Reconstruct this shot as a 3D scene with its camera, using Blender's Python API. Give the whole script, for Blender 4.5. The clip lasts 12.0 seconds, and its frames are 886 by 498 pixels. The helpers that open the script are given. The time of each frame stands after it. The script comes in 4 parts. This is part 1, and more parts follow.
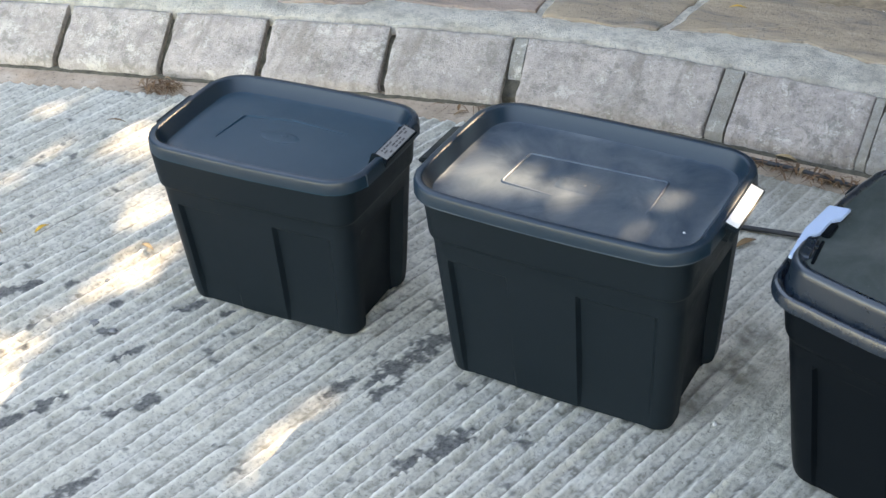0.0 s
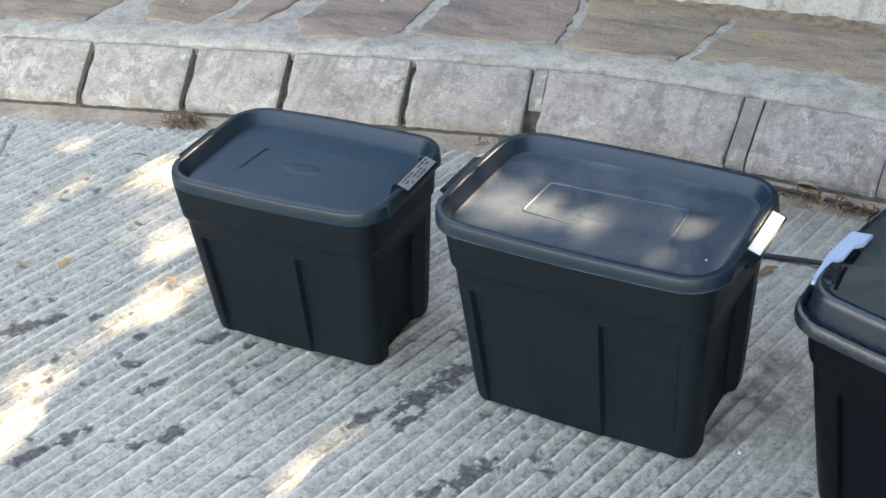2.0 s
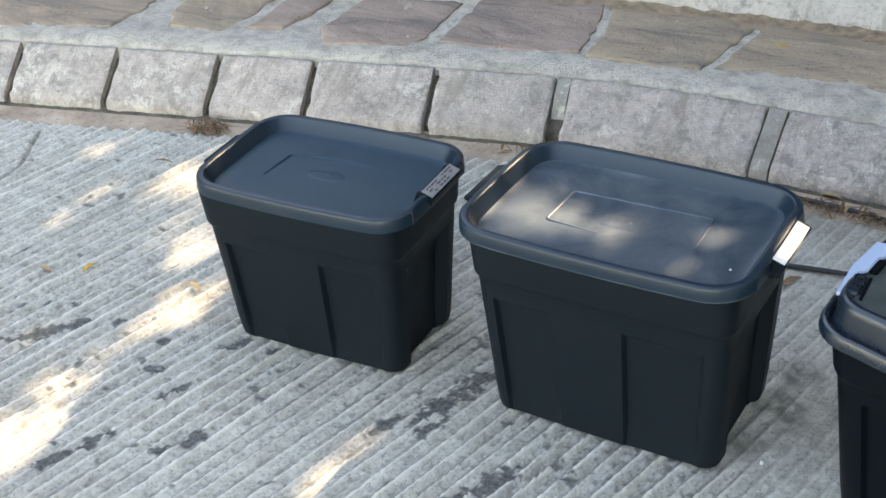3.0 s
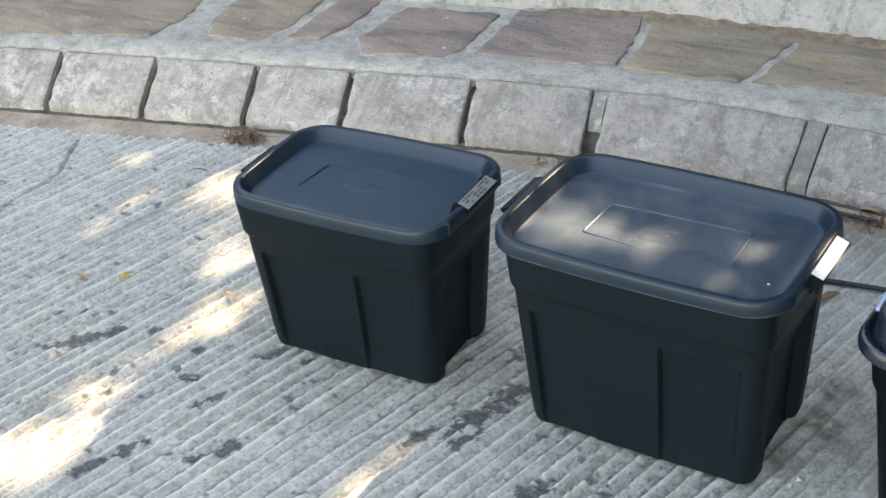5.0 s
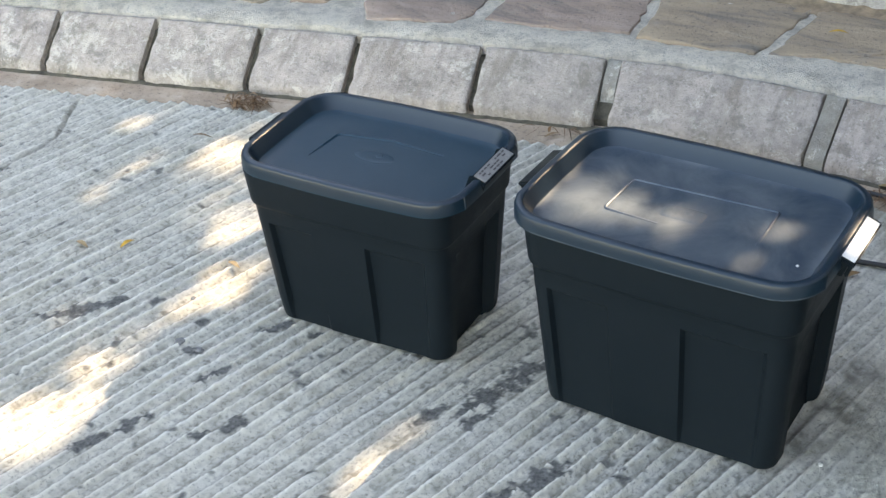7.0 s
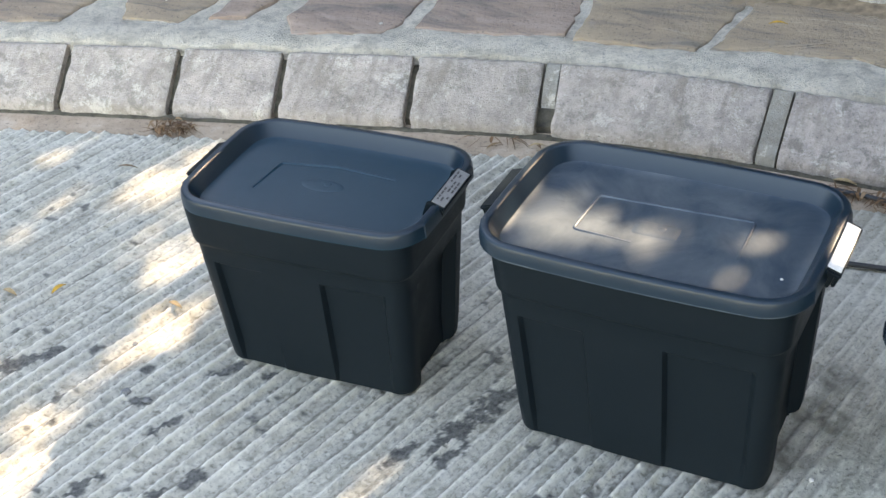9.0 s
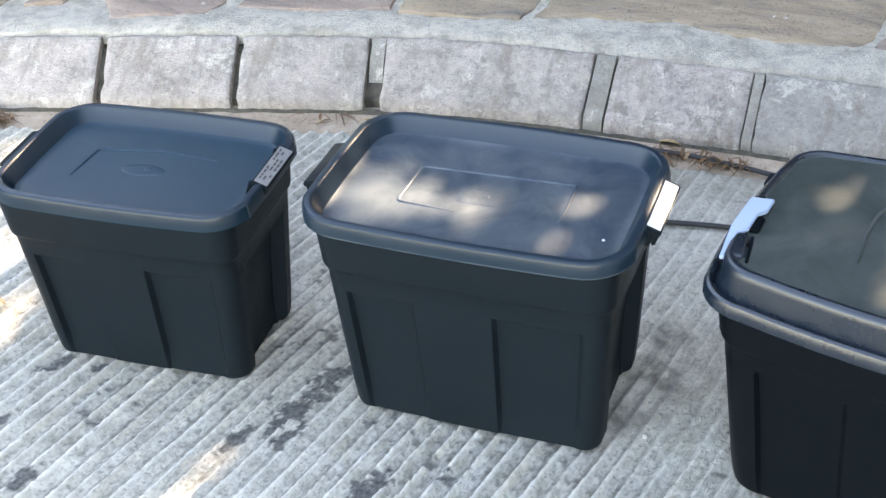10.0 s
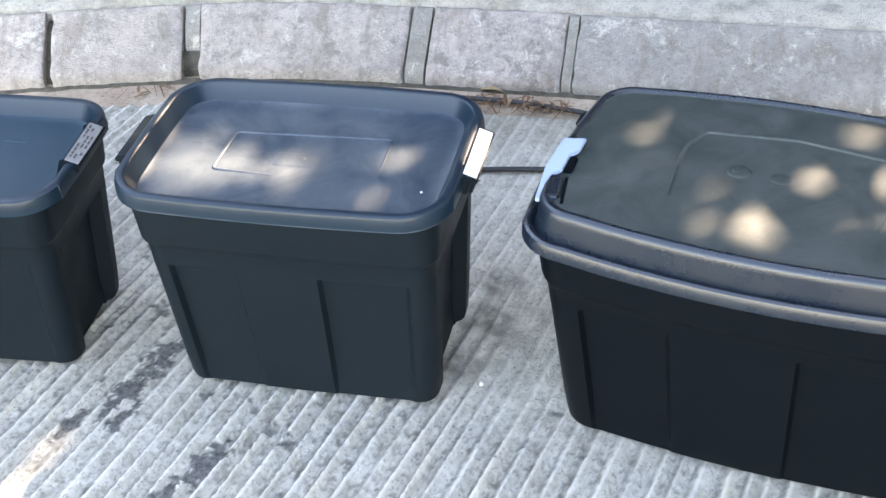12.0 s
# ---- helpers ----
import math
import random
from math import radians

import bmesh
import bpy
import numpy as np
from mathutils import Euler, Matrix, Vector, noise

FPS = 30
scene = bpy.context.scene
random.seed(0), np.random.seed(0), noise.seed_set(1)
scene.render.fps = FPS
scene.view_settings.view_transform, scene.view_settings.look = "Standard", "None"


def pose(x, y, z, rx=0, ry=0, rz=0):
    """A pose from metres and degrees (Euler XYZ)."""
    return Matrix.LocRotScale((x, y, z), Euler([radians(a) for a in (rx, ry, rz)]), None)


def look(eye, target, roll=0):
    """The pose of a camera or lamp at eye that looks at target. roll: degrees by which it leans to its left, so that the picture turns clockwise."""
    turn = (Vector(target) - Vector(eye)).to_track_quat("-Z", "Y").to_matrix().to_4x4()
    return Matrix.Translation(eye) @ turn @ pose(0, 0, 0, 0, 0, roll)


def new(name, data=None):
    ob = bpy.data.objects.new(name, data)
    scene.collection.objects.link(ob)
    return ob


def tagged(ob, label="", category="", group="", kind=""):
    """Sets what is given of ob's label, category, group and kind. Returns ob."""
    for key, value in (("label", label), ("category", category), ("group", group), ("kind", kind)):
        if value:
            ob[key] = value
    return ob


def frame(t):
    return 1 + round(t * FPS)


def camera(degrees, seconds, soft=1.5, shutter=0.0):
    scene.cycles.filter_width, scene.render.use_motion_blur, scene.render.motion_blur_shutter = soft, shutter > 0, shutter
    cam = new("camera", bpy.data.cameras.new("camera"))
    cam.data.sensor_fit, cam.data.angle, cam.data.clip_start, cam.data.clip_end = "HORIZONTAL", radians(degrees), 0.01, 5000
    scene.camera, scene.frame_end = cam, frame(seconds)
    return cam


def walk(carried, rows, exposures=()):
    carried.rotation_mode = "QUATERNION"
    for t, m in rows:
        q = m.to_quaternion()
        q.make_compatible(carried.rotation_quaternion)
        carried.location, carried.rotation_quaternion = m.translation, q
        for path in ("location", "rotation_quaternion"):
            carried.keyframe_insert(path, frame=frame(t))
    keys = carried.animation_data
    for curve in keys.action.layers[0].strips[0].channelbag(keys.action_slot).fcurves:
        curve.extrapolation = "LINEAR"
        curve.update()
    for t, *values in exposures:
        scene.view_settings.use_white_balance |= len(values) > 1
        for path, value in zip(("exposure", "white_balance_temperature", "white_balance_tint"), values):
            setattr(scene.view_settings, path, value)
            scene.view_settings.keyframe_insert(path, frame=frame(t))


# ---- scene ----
cam = camera(35.0, 12.0)
PATH = [
    (0, (0.778, -1.607, 1.433), (-0.122, -0.217, 0.312), -3.5),
    (0.5, (0.781, -1.597, 1.433), (-0.129, -0.205, 0.32), -3.9),
    (1, (0.782, -1.599, 1.433), (-0.147, -0.208, 0.336), -4.2),
    (1.5, (0.78, -1.606, 1.432), (-0.162, -0.211, 0.352), -4.2),
    (2, (0.782, -1.614, 1.429), (-0.157, -0.215, 0.351), -4.5),
    (2.5, (0.776, -1.62, 1.433), (-0.177, -0.214, 0.377), -4.4),
    (3, (0.776, -1.621, 1.431), (-0.187, -0.23, 0.364), -4.5),
    (5, (0.771, -1.62, 1.429), (-0.236, -0.247, 0.379), -4.8),
    (5.5, (0.769, -1.623, 1.426), (-0.219, -0.244, 0.367), -4.7),
    (6, (0.766, -1.623, 1.422), (-0.241, -0.258, 0.362), -5.0),
    (6.5, (0.754, -1.618, 1.422), (-0.254, -0.255, 0.361), -4.4),
    (7, (0.698, -1.593, 1.413), (-0.279, -0.234, 0.317), -3.7),
    (7.5, (0.63, -1.538, 1.412), (-0.298, -0.141, 0.323), -4.5),
    (7.7, (0.607, -1.536, 1.409), (-0.286, -0.113, 0.324), -4.6),
    (9.5, (0.566, -1.522, 1.398), (-0.269, -0.095, 0.272), -4.8),
    (10, (0.602, -1.504, 1.385), (-0.072, -0.012, 0.236), -3.9),
    (10.5, (0.616, -1.496, 1.388), (0.077, 0.023, 0.204), -3.1),
    (11, (0.624, -1.49, 1.388), (0.09, 0.015, 0.183), -3.9),
    (11.5, (0.632, -1.481, 1.385), (0.08, 0.009, 0.171), -4.9),
    (12, (0.651, -1.483, 1.376), (0.171, 0.037, 0.169), -4.6),
]
ROWS = [(t, look(eye, target, roll)) for t, eye, target, roll in PATH]
EXPOSURES = [(0.0, 3.36, 9350, 14), (4.8, 3.18, 9350, 14), (7.7, 3.20, 9350, 14), (9.3, 3.36, 9350, 14), (10.4, 3.93, 8900, 17), (12.0, 3.96, 8900, 18)]
walk(cam, ROWS, EXPOSURES)

# ---------------------------------------------------------------- light
SUN_AZ = radians(81.0)
SUN_EL = radians(40.5)
TO_SUN = Vector((math.cos(SUN_EL) * math.cos(SUN_AZ), math.cos(SUN_EL) * math.sin(SUN_AZ), math.sin(SUN_EL)))

world = bpy.data.worlds.new("sky")
scene.world = world
world.use_nodes = True
wn = world.node_tree.nodes
sky = wn.new("ShaderNodeTexSky")
sky.sky_type = "NISHITA"
sky.sun_disc = False
sky.sun_elevation = SUN_EL
sky.sun_rotation = radians(90.0) - SUN_AZ
sky.air_density, sky.dust_density, sky.ozone_density = 1.0, 0.6, 1.0
world.node_tree.links.new(sky.outputs["Color"], wn["Background"].inputs["Color"])
wn["Background"].inputs["Strength"].default_value = 0.15

sun_data = bpy.data.lights.new("sun", "SUN")
sun_data.energy, sun_data.angle, sun_data.color = 1.75, radians(0.53), (1.0, 0.95, 0.88)
sun = new("sun", sun_data)
sun.matrix_world = look(TO_SUN * 20, (0, 0, 0))


# ---------------------------------------------------------------- materials
class Nodes:
    """Short hand for a material's node tree."""

    def __init__(self, name, rough=0.6, metal=0.0, spec=0.5):
        self.mat = bpy.data.materials.new(name)
        self.mat.use_nodes = True
        self.tree = self.mat.node_tree
        self.bsdf = self.tree.nodes["Principled BSDF"]
        self.bsdf.inputs["Roughness"].default_value = rough
        self.bsdf.inputs["Metallic"].default_value = metal
        self.bsdf.inputs["Specular IOR Level"].default_value = spec
        self.coord = self.tree.nodes.new("ShaderNodeTexCoord").outputs["Object"]

    def link(self, a, b):
        self.tree.links.new(a, b)

    def noise(self, scale, detail=4.0, rough=0.6, stretch=None, warp=0.0):
        n = self.tree.nodes.new("ShaderNodeTexNoise")
        n.inputs["Scale"].default_value, n.inputs["Detail"].default_value = scale, detail
        n.inputs["Roughness"].default_value, n.inputs["Distortion"].default_value = rough, warp
        src = self.coord
        if stretch:
            m = self.tree.nodes.new("ShaderNodeMapping")
            m.inputs["Scale"].default_value = stretch
            self.link(src, m.inputs["Vector"])
            src = m.outputs["Vector"]
        self.link(src, n.inputs["Vector"])
        return n.outputs["Fac"]

    def voronoi(self, scale, feature="F1"):
        n = self.tree.nodes.new("ShaderNodeTexVoronoi")
        n.feature = feature
        n.inputs["Scale"].default_value = scale
        self.link(self.coord, n.inputs["Vector"])
        return n.outputs["Distance"]

    def attr(self, name):
        n = self.tree.nodes.new("ShaderNodeAttribute")
        n.attribute_name = name
        return n.outputs["Fac"]

    def rand(self):
        return self.tree.nodes.new("ShaderNodeObjectInfo").outputs["Random"]

    def island(self):
        return self.tree.nodes.new("ShaderNodeNewGeometry").outputs["Random Per Island"]

    def ramp(self, fac, *stops):
        n = self.tree.nodes.new("ShaderNodeValToRGB")
        e = n.color_ramp.elements
        while len(e) < len(stops):
            e.new(0.5)
        for el, (p, c) in zip(e, stops):
            el.position = p
            el.color = (*c, 1) if isinstance(c, tuple) else (c, c, c, 1)
        self.link(fac, n.inputs["Fac"])
        return n.outputs["Color"]

    def mix(self, fac, a, b, kind="MIX"):
        n = self.tree.nodes.new("ShaderNodeMix")
        n.data_type, n.blend_type = "RGBA", kind
        for sock, v in ((n.inputs["Factor"], fac), (n.inputs["A"], a), (n.inputs["B"], b)):
            if isinstance(v, bpy.types.NodeSocket):
                self.link(v, sock)
            elif isinstance(v, tuple):
                sock.default_value = (*v, 1)
            else:
                sock.default_value = v if sock.type == "VALUE" else (v, v, v, 1)
        return n.outputs["Result"]

    def math(self, op, a, b=0.0):
        n = self.tree.nodes.new("ShaderNodeMath")
        n.operation = op
        for sock, v in zip(n.inputs, (a, b)):
            if isinstance(v, bpy.types.NodeSocket):
                self.link(v, sock)
            else:
                sock.default_value = v
        return n.outputs["Value"]

    def bump(self, height, distance, strength=1.0):
        n = self.tree.nodes.new("ShaderNodeBump")
        n.inputs["Distance"].default_value, n.inputs["Strength"].default_value = distance, strength
        self.link(height, n.inputs["Height"])
        self.link(n.outputs["Normal"], self.bsdf.inputs["Normal"])

    def color(self, sock):
        self.link(sock, self.bsdf.inputs["Base Color"])
        return self

    def roughness(self, sock):
        self.link(sock, self.bsdf.inputs["Roughness"])


def concrete_ground():
    k = Nodes("grooved_concrete", 0.9, spec=0.25)
    fine = k.noise(160, 5, 0.7)
    mid = k.noise(26, 5, 0.65, warp=0.4)
    wide = k.noise(2.6, 4, 0.6)
    base = k.ramp(mid, (0.32, (0.49, 0.452, 0.370)), (0.5, (0.635, 0.586, 0.49)), (0.68, (0.745, 0.694, 0.588)))
    base = k.mix(0.55, base, k.ramp(wide, (0.35, 0.44), (0.65, 0.60)), "OVERLAY")
    base = k.mix(k.ramp(fine, (0.32, 0.75), (0.47, 0.0)), base, (0.19, 0.172, 0.14))
    base = k.mix(k.ramp(fine, (0.62, 0.0), (0.74, 0.8)), base, (0.74, 0.69, 0.59))
    # furrow lips lightened, the light they catch put into the colour
    base = k.mix(k.math("MULTIPLY", k.attr("crest_light"), 0.95), base, (0.92, 0.87, 0.77))
    # dirt in the grooves, darkened further for the shade in them
    dirt_shade = k.math("MULTIPLY", k.attr("dirt_shade"), k.ramp(k.noise(45, 4), (0.3, 0.25), (0.65, 1.0)))
    base = k.mix(dirt_shade, base, (0.17, 0.154, 0.126))
    # old dark patches of filler
    patch = k.mix(k.ramp(k.noise(120, 5, 0.7), (0.35, 0.0), (0.65, 1.0)), (0.080, 0.078, 0.073), (0.23, 0.22, 0.20))
    base = k.mix(k.attr("stain"), base, patch)
    # damp brown film by the kerb
    base = k.mix(k.math("MULTIPLY", k.attr("film"), k.ramp(k.noise(9, 5, 0.7), (0.3, 0.15), (0.65, 0.95))), base, (0.21, 0.175, 0.125))
    k.color(base)
    k.bump(k.mix(0.5, k.noise(330, 4, 0.75), k.noise(150, 6, 0.8)), 0.0085, 1.0)
    return k.mat


def cast_concrete(name, lo, hi, tint, speck=0.5, moss=0.0):
    k = Nodes(name, 0.88, spec=0.25)
    mid = k.noise(14, 6, 0.7, warp=0.1)
    grain = k.mix(0.5, mid, k.noise(70, 6, 0.75))
    base = k.ramp(grain, (0.36, tuple(lo * 0.82 * c for c in tint)), (0.50, tuple((lo + hi) / 2 * c for c in tint)), (0.62, tuple(hi * c for c in tint)))
    blotch = k.noise(11, 8, 0.8, warp=0.3)
    base = k.mix(k.ramp(blotch, (0.56, 0.0), (0.60, 0.85)), base, (0.66, 0.60, 0.52))
    base = k.mix(k.ramp(k.noise(16, 7, 0.8, warp=0.2), (0.53, 0.0), (0.60, 0.80)), base, (0.23, 0.205, 0.172))
    # rain streaks, worn spots and pits
    base = k.mix(k.ramp(k.noise(52, 5, 0.7, warp=0.3), (0.33, 0.6), (0.43, 0.0)), base, (0.24, 0.212, 0.178))
    base = k.mix(k.ramp(k.noise(38, 6, 0.75, warp=0.5), (0.57, 0.0), (0.64, 0.55)), base, (0.62, 0.565, 0.48))
    base = k.mix(k.ramp(k.noise(30, 4, 0.6, stretch=(1, 0.25, 0.12)), (0.54, 0.0), (0.68, 0.55)), base, (0.22, 0.180, 0.140))
    base = k.mix(k.ramp(k.noise(210, 3, 0.6), (0.30, speck), (0.40, 0.0)), base, (0.15, 0.145, 0.14))
    base = k.mix(k.ramp(k.noise(150, 3, 0.6), (0.64, 0.0), (0.76, 0.7)), base, (0.70, 0.65, 0.56))
    base = k.mix(k.ramp(k.rand(), (0.0, 0.0), (1.0, 0.22)), base, (0.38, 0.33, 0.27))
    if moss:
        base = k.mix(k.ramp(k.noise(6, 5, 0.7), (0.50, 0.0), (0.62, moss)), base, (0.17, 0.18, 0.12))
    k.color(base)
    k.bump(k.mix(0.5, k.noise(240, 4, 0.7), k.noise(60, 6, 0.75)), 0.008, 0.9)
    return k.mat


def flagstone_mat():
    k = Nodes("flagstone", 0.82, spec=0.3)
    vein = k.noise(7, 6, 0.65, stretch=(0.6, 2.2, 1), warp=1.2)
    a = k.ramp(vein, (0.28, (0.16, 0.14, 0.12)), (0.46, (0.32, 0.238, 0.168)), (0.60, (0.39, 0.288, 0.195)), (0.75, (0.47, 0.375, 0.275)))
    b = k.ramp(vein, (0.30, (0.16, 0.135, 0.12)), (0.5, (0.325, 0.232, 0.182)), (0.70, (0.42, 0.312, 0.25)))
    base = k.mix(k.ramp(k.rand(), (0.45, 0.0), (0.55, 1.0)), a, b)
    base = k.mix(k.ramp(k.noise(16, 5, 0.7), (0.56, 0.0), (0.70, 0.6)), base, (0.32, 0.262, 0.21))
    base = k.mix(k.ramp(k.noise(120, 3), (0.32, 0.6), (0.42, 0.0)), base, (0.09, 0.08, 0.07))
    k.color(base)
    k.bump(k.mix(0.6, k.noise(22, 6, 0.7, stretch=(0.6, 2.2, 1), warp=1.0), k.noise(150, 4, 0.7)), 0.008, 0.8)
    return k.mat


def mortar_mat():
    k = Nodes("mortar", 0.92, spec=0.2)
    base = k.ramp(k.noise(20, 6, 0.7), (0.34, (0.58, 0.505, 0.41)), (0.56, (0.92, 0.815, 0.68)))
    base = k.mix(k.ramp(k.noise(4.5, 6, 0.75), (0.56, 0.0), (0.68, 0.30)), base, (0.28, 0.245, 0.18))
    base = k.mix(k.ramp(k.noise(180, 4, 0.7), (0.32, 0.55), (0.45, 0.0)), base, (0.24, 0.215, 0.18))
    base = k.mix(k.ramp(k.noise(140, 4, 0.7), (0.60, 0.0), (0.72, 0.6)), base, (0.70, 0.65, 0.56))
    k.color(base)
    k.bump(k.mix(0.5, k.noise(220, 4, 0.75), k.noise(55, 6, 0.75)), 0.020, 1.0)
    return k.mat


def gutter_mat():
    k = Nodes("gutter_film", 0.85, spec=0.25)
    base = k.ramp(k.noise(10, 6, 0.7), (0.3, (0.26, 0.185, 0.130)), (0.55, (0.42, 0.315, 0.230)), (0.75, (0.54, 0.430, 0.335)))
    base = k.mix(k.ramp(k.noise(130, 4, 0.7), (0.32, 0.7), (0.45, 0.0)), base, (0.10, 0.085, 0.07))
    k.color(base)
    k.bump(k.noise(150, 5, 0.7), 0.002, 0.7)
    return k.mat


def plastic(name, col, rough=0.42, dust=0.3, dust_col=(0.10, 0.097, 0.09), spec=0.5):
    k = Nodes(name, rough, spec=spec)
    film = k.ramp(k.noise(9, 6, 0.7, warp=0.8), (0.38, 0.0), (0.72, dust))
    base = k.mix(film, col, dust_col)
    base = k.mix(k.ramp(k.noise(260, 3, 0.6), (0.68, 0.0), (0.80, dust)), base, (0.16, 0.155, 0.145))
    k.color(base)
    k.roughness(k.ramp(k.noise(14, 5, 0.7), (0.3, rough - 0.05), (0.7, rough + 0.09)))
    k.bump(k.noise(900, 2, 0.6), 0.0004, 0.35)
    return k.mat


def simple(name, col, rough=0.5, metal=0.0, vary=0.25, scale=60):
    k = Nodes(name, rough, metal)
    dark = tuple(c * (1 - vary) for c in col)
    light = tuple(min(1.0, c * (1 + vary)) for c in col)
    k.color(k.ramp(k.noise(scale, 4, 0.65), (0.3, dark), (0.7, light)))
    k.bump(k.noise(scale * 6, 3, 0.6), 0.0006, 0.5)
    return k.mat


def leaf_mat(name, cols):
    k = Nodes(name, 0.6, spec=0.3)
    n = len(cols) - 1
    base = k.ramp(k.island(), *[(i / n, c) for i, c in enumerate(cols)])
    base = k.mix(k.ramp(k.noise(90, 4), (0.4, 0.0), (0.7, 0.5)), base, (0.10, 0.06, 0.03))
    k.color(base)
    return k.mat


M_GROUND = concrete_ground()
M_KERB = cast_concrete("kerb_concrete", 0.305, 0.50, (1.12, 0.945, 0.83), 0.8)
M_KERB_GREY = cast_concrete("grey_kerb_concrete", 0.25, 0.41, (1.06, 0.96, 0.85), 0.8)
M_FILLER = cast_concrete("joint_mortar", 0.26, 0.39, (1.04, 0.95, 0.81))
# moss and silt, darkened to give the shade deep in the joints
M_JOINT = simple("mossy_joint_shade", (0.075, 0.064, 0.045), 0.95, vary=0.6, scale=45)
M_UPPER = cast_concrete("upper_concrete", 0.42, 0.60, (1.08, 0.95, 0.82), 0.3)
M_MORTAR = mortar_mat()
M_STONE = flagstone_mat()
M_GUTTER = gutter_mat()
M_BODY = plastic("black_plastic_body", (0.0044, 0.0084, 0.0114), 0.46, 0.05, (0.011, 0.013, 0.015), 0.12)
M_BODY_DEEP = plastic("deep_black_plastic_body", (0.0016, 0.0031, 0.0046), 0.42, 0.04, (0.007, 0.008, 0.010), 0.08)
# the blue of the lids is reflected sky put into the base colour
M_LID = plastic("sky_tinted_black_lid", (0.0050, 0.0160, 0.0265), 0.33, 0.05, (0.018, 0.029, 0.040), 0.40)
M_LID_CLEAN = plastic("sky_tinted_clean_lid", (0.0052, 0.0290, 0.0450), 0.36, 0.06, (0.020, 0.033, 0.044), 0.30)
M_LID_RIM = plastic("black_plastic_lid_rim", (0.0050, 0.0110, 0.0185), 0.27, 0.05, (0.010, 0.014, 0.020), 0.6)
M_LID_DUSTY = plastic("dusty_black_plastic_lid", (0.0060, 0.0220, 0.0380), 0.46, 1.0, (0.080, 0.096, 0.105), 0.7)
M_LID_GREEN = plastic("black_green_plastic_lid", (0.0210, 0.0300, 0.0275), 0.50, 0.80, (0.064, 0.071, 0.066), 0.32)
M_CLIP = plastic("pale_blue_plastic", (0.26, 0.33, 0.44), 0.4, 0.15, (0.36, 0.41, 0.50))
M_LABEL_WHITE = simple("white_label", (0.66, 0.625, 0.575), 0.45, vary=0.08, scale=150)
M_LABEL_GREY = simple("grey_label", (0.20, 0.19, 0.18), 0.4, vary=0.15, scale=150)
M_INK = simple("label_ink", (0.045, 0.042, 0.04), 0.6)
M_INK_PALE = simple("faded_ink", (0.66, 0.60, 0.53), 0.6)
M_CABLE = simple("black_rubber", (0.018, 0.018, 0.020), 0.55)
M_SOIL = simple("dark_soil", (0.05, 0.042, 0.034), 0.95, vary=0.5, scale=80)
M_SILT = simple("brown_silt", (0.22, 0.155, 0.10), 0.95, vary=0.45, scale=40)
M_LITTER = leaf_mat("dry_litter", [(0.07, 0.04, 0.02), (0.20, 0.10, 0.045), (0.11, 0.06, 0.035), (0.32, 0.20, 0.11)])
M_LEAF_YELLOW = leaf_mat("yellow_leaf", [(0.52, 0.27, 0.03), (0.56, 0.31, 0.04)])
M_LEAF_TAN = leaf_mat("tan_leaf", [(0.42, 0.30, 0.16), (0.36, 0.25, 0.13)])
M_LEAF_BROWN = leaf_mat("brown_leaf", [(0.25, 0.14, 0.06), (0.20, 0.12, 0.06)])
M_FOLIAGE = leaf_mat("green_foliage", [(0.05, 0.09, 0.025), (0.08, 0.12, 0.035), (0.06, 0.10, 0.03)])
M_FOLIAGE_DARK = leaf_mat("dark_foliage", [(0.022, 0.036, 0.016), (0.035, 0.05, 0.022)])
M_BARK = simple("bark", (0.16, 0.12, 0.09), 0.9, vary=0.5, scale=30)
M_CHIP = simple("grey_stone_chip", (0.16, 0.155, 0.15), 0.8, vary=0.4, scale=120)


# ---------------------------------------------------------------- mesh helpers
def mesh_from(name, verts, faces, material, smooth=False):
    me = bpy.data.meshes.new(name)
    me.from_pydata([tuple(v) for v in verts], [], faces)
    me.materials.append(material)
    if smooth:
        me.shade_smooth()
    me.update()
    return me


def part(name, data, parent, label="", m=None):
    """A mesh as one object under a thing or under a part."""
    ob = new(name, data)
    ob.parent = parent
    if m is not None:
        ob.matrix_basis = m
    return tagged(ob, label)


def thing(name, m, label, category, group=""):
    ob = new(name)
    ob.empty_display_size = 0.05
    ob.matrix_basis = m
    return tagged(ob, label, category, group)


def smooth_by_angle(me, degrees=35):
    me.shade_smooth()
    me.set_sharp_from_angle(angle=radians(degrees))
    return me


def box_mesh(name, sx, sy, sz, material, bevel=0.002, seg=2):
    bm = bmesh.new()
    bmesh.ops.create_cube(bm, size=1.0)
    bmesh.ops.scale(bm, vec=(sx, sy, sz), verts=bm.verts)
    if bevel:
        bmesh.ops.bevel(bm, geom=list(bm.edges), offset=bevel, segments=seg, affect="EDGES")
    me = bpy.data.meshes.new(name)
    bm.to_mesh(me)
    bm.free()
    me.materials.append(material)
    return smooth_by_angle(me)


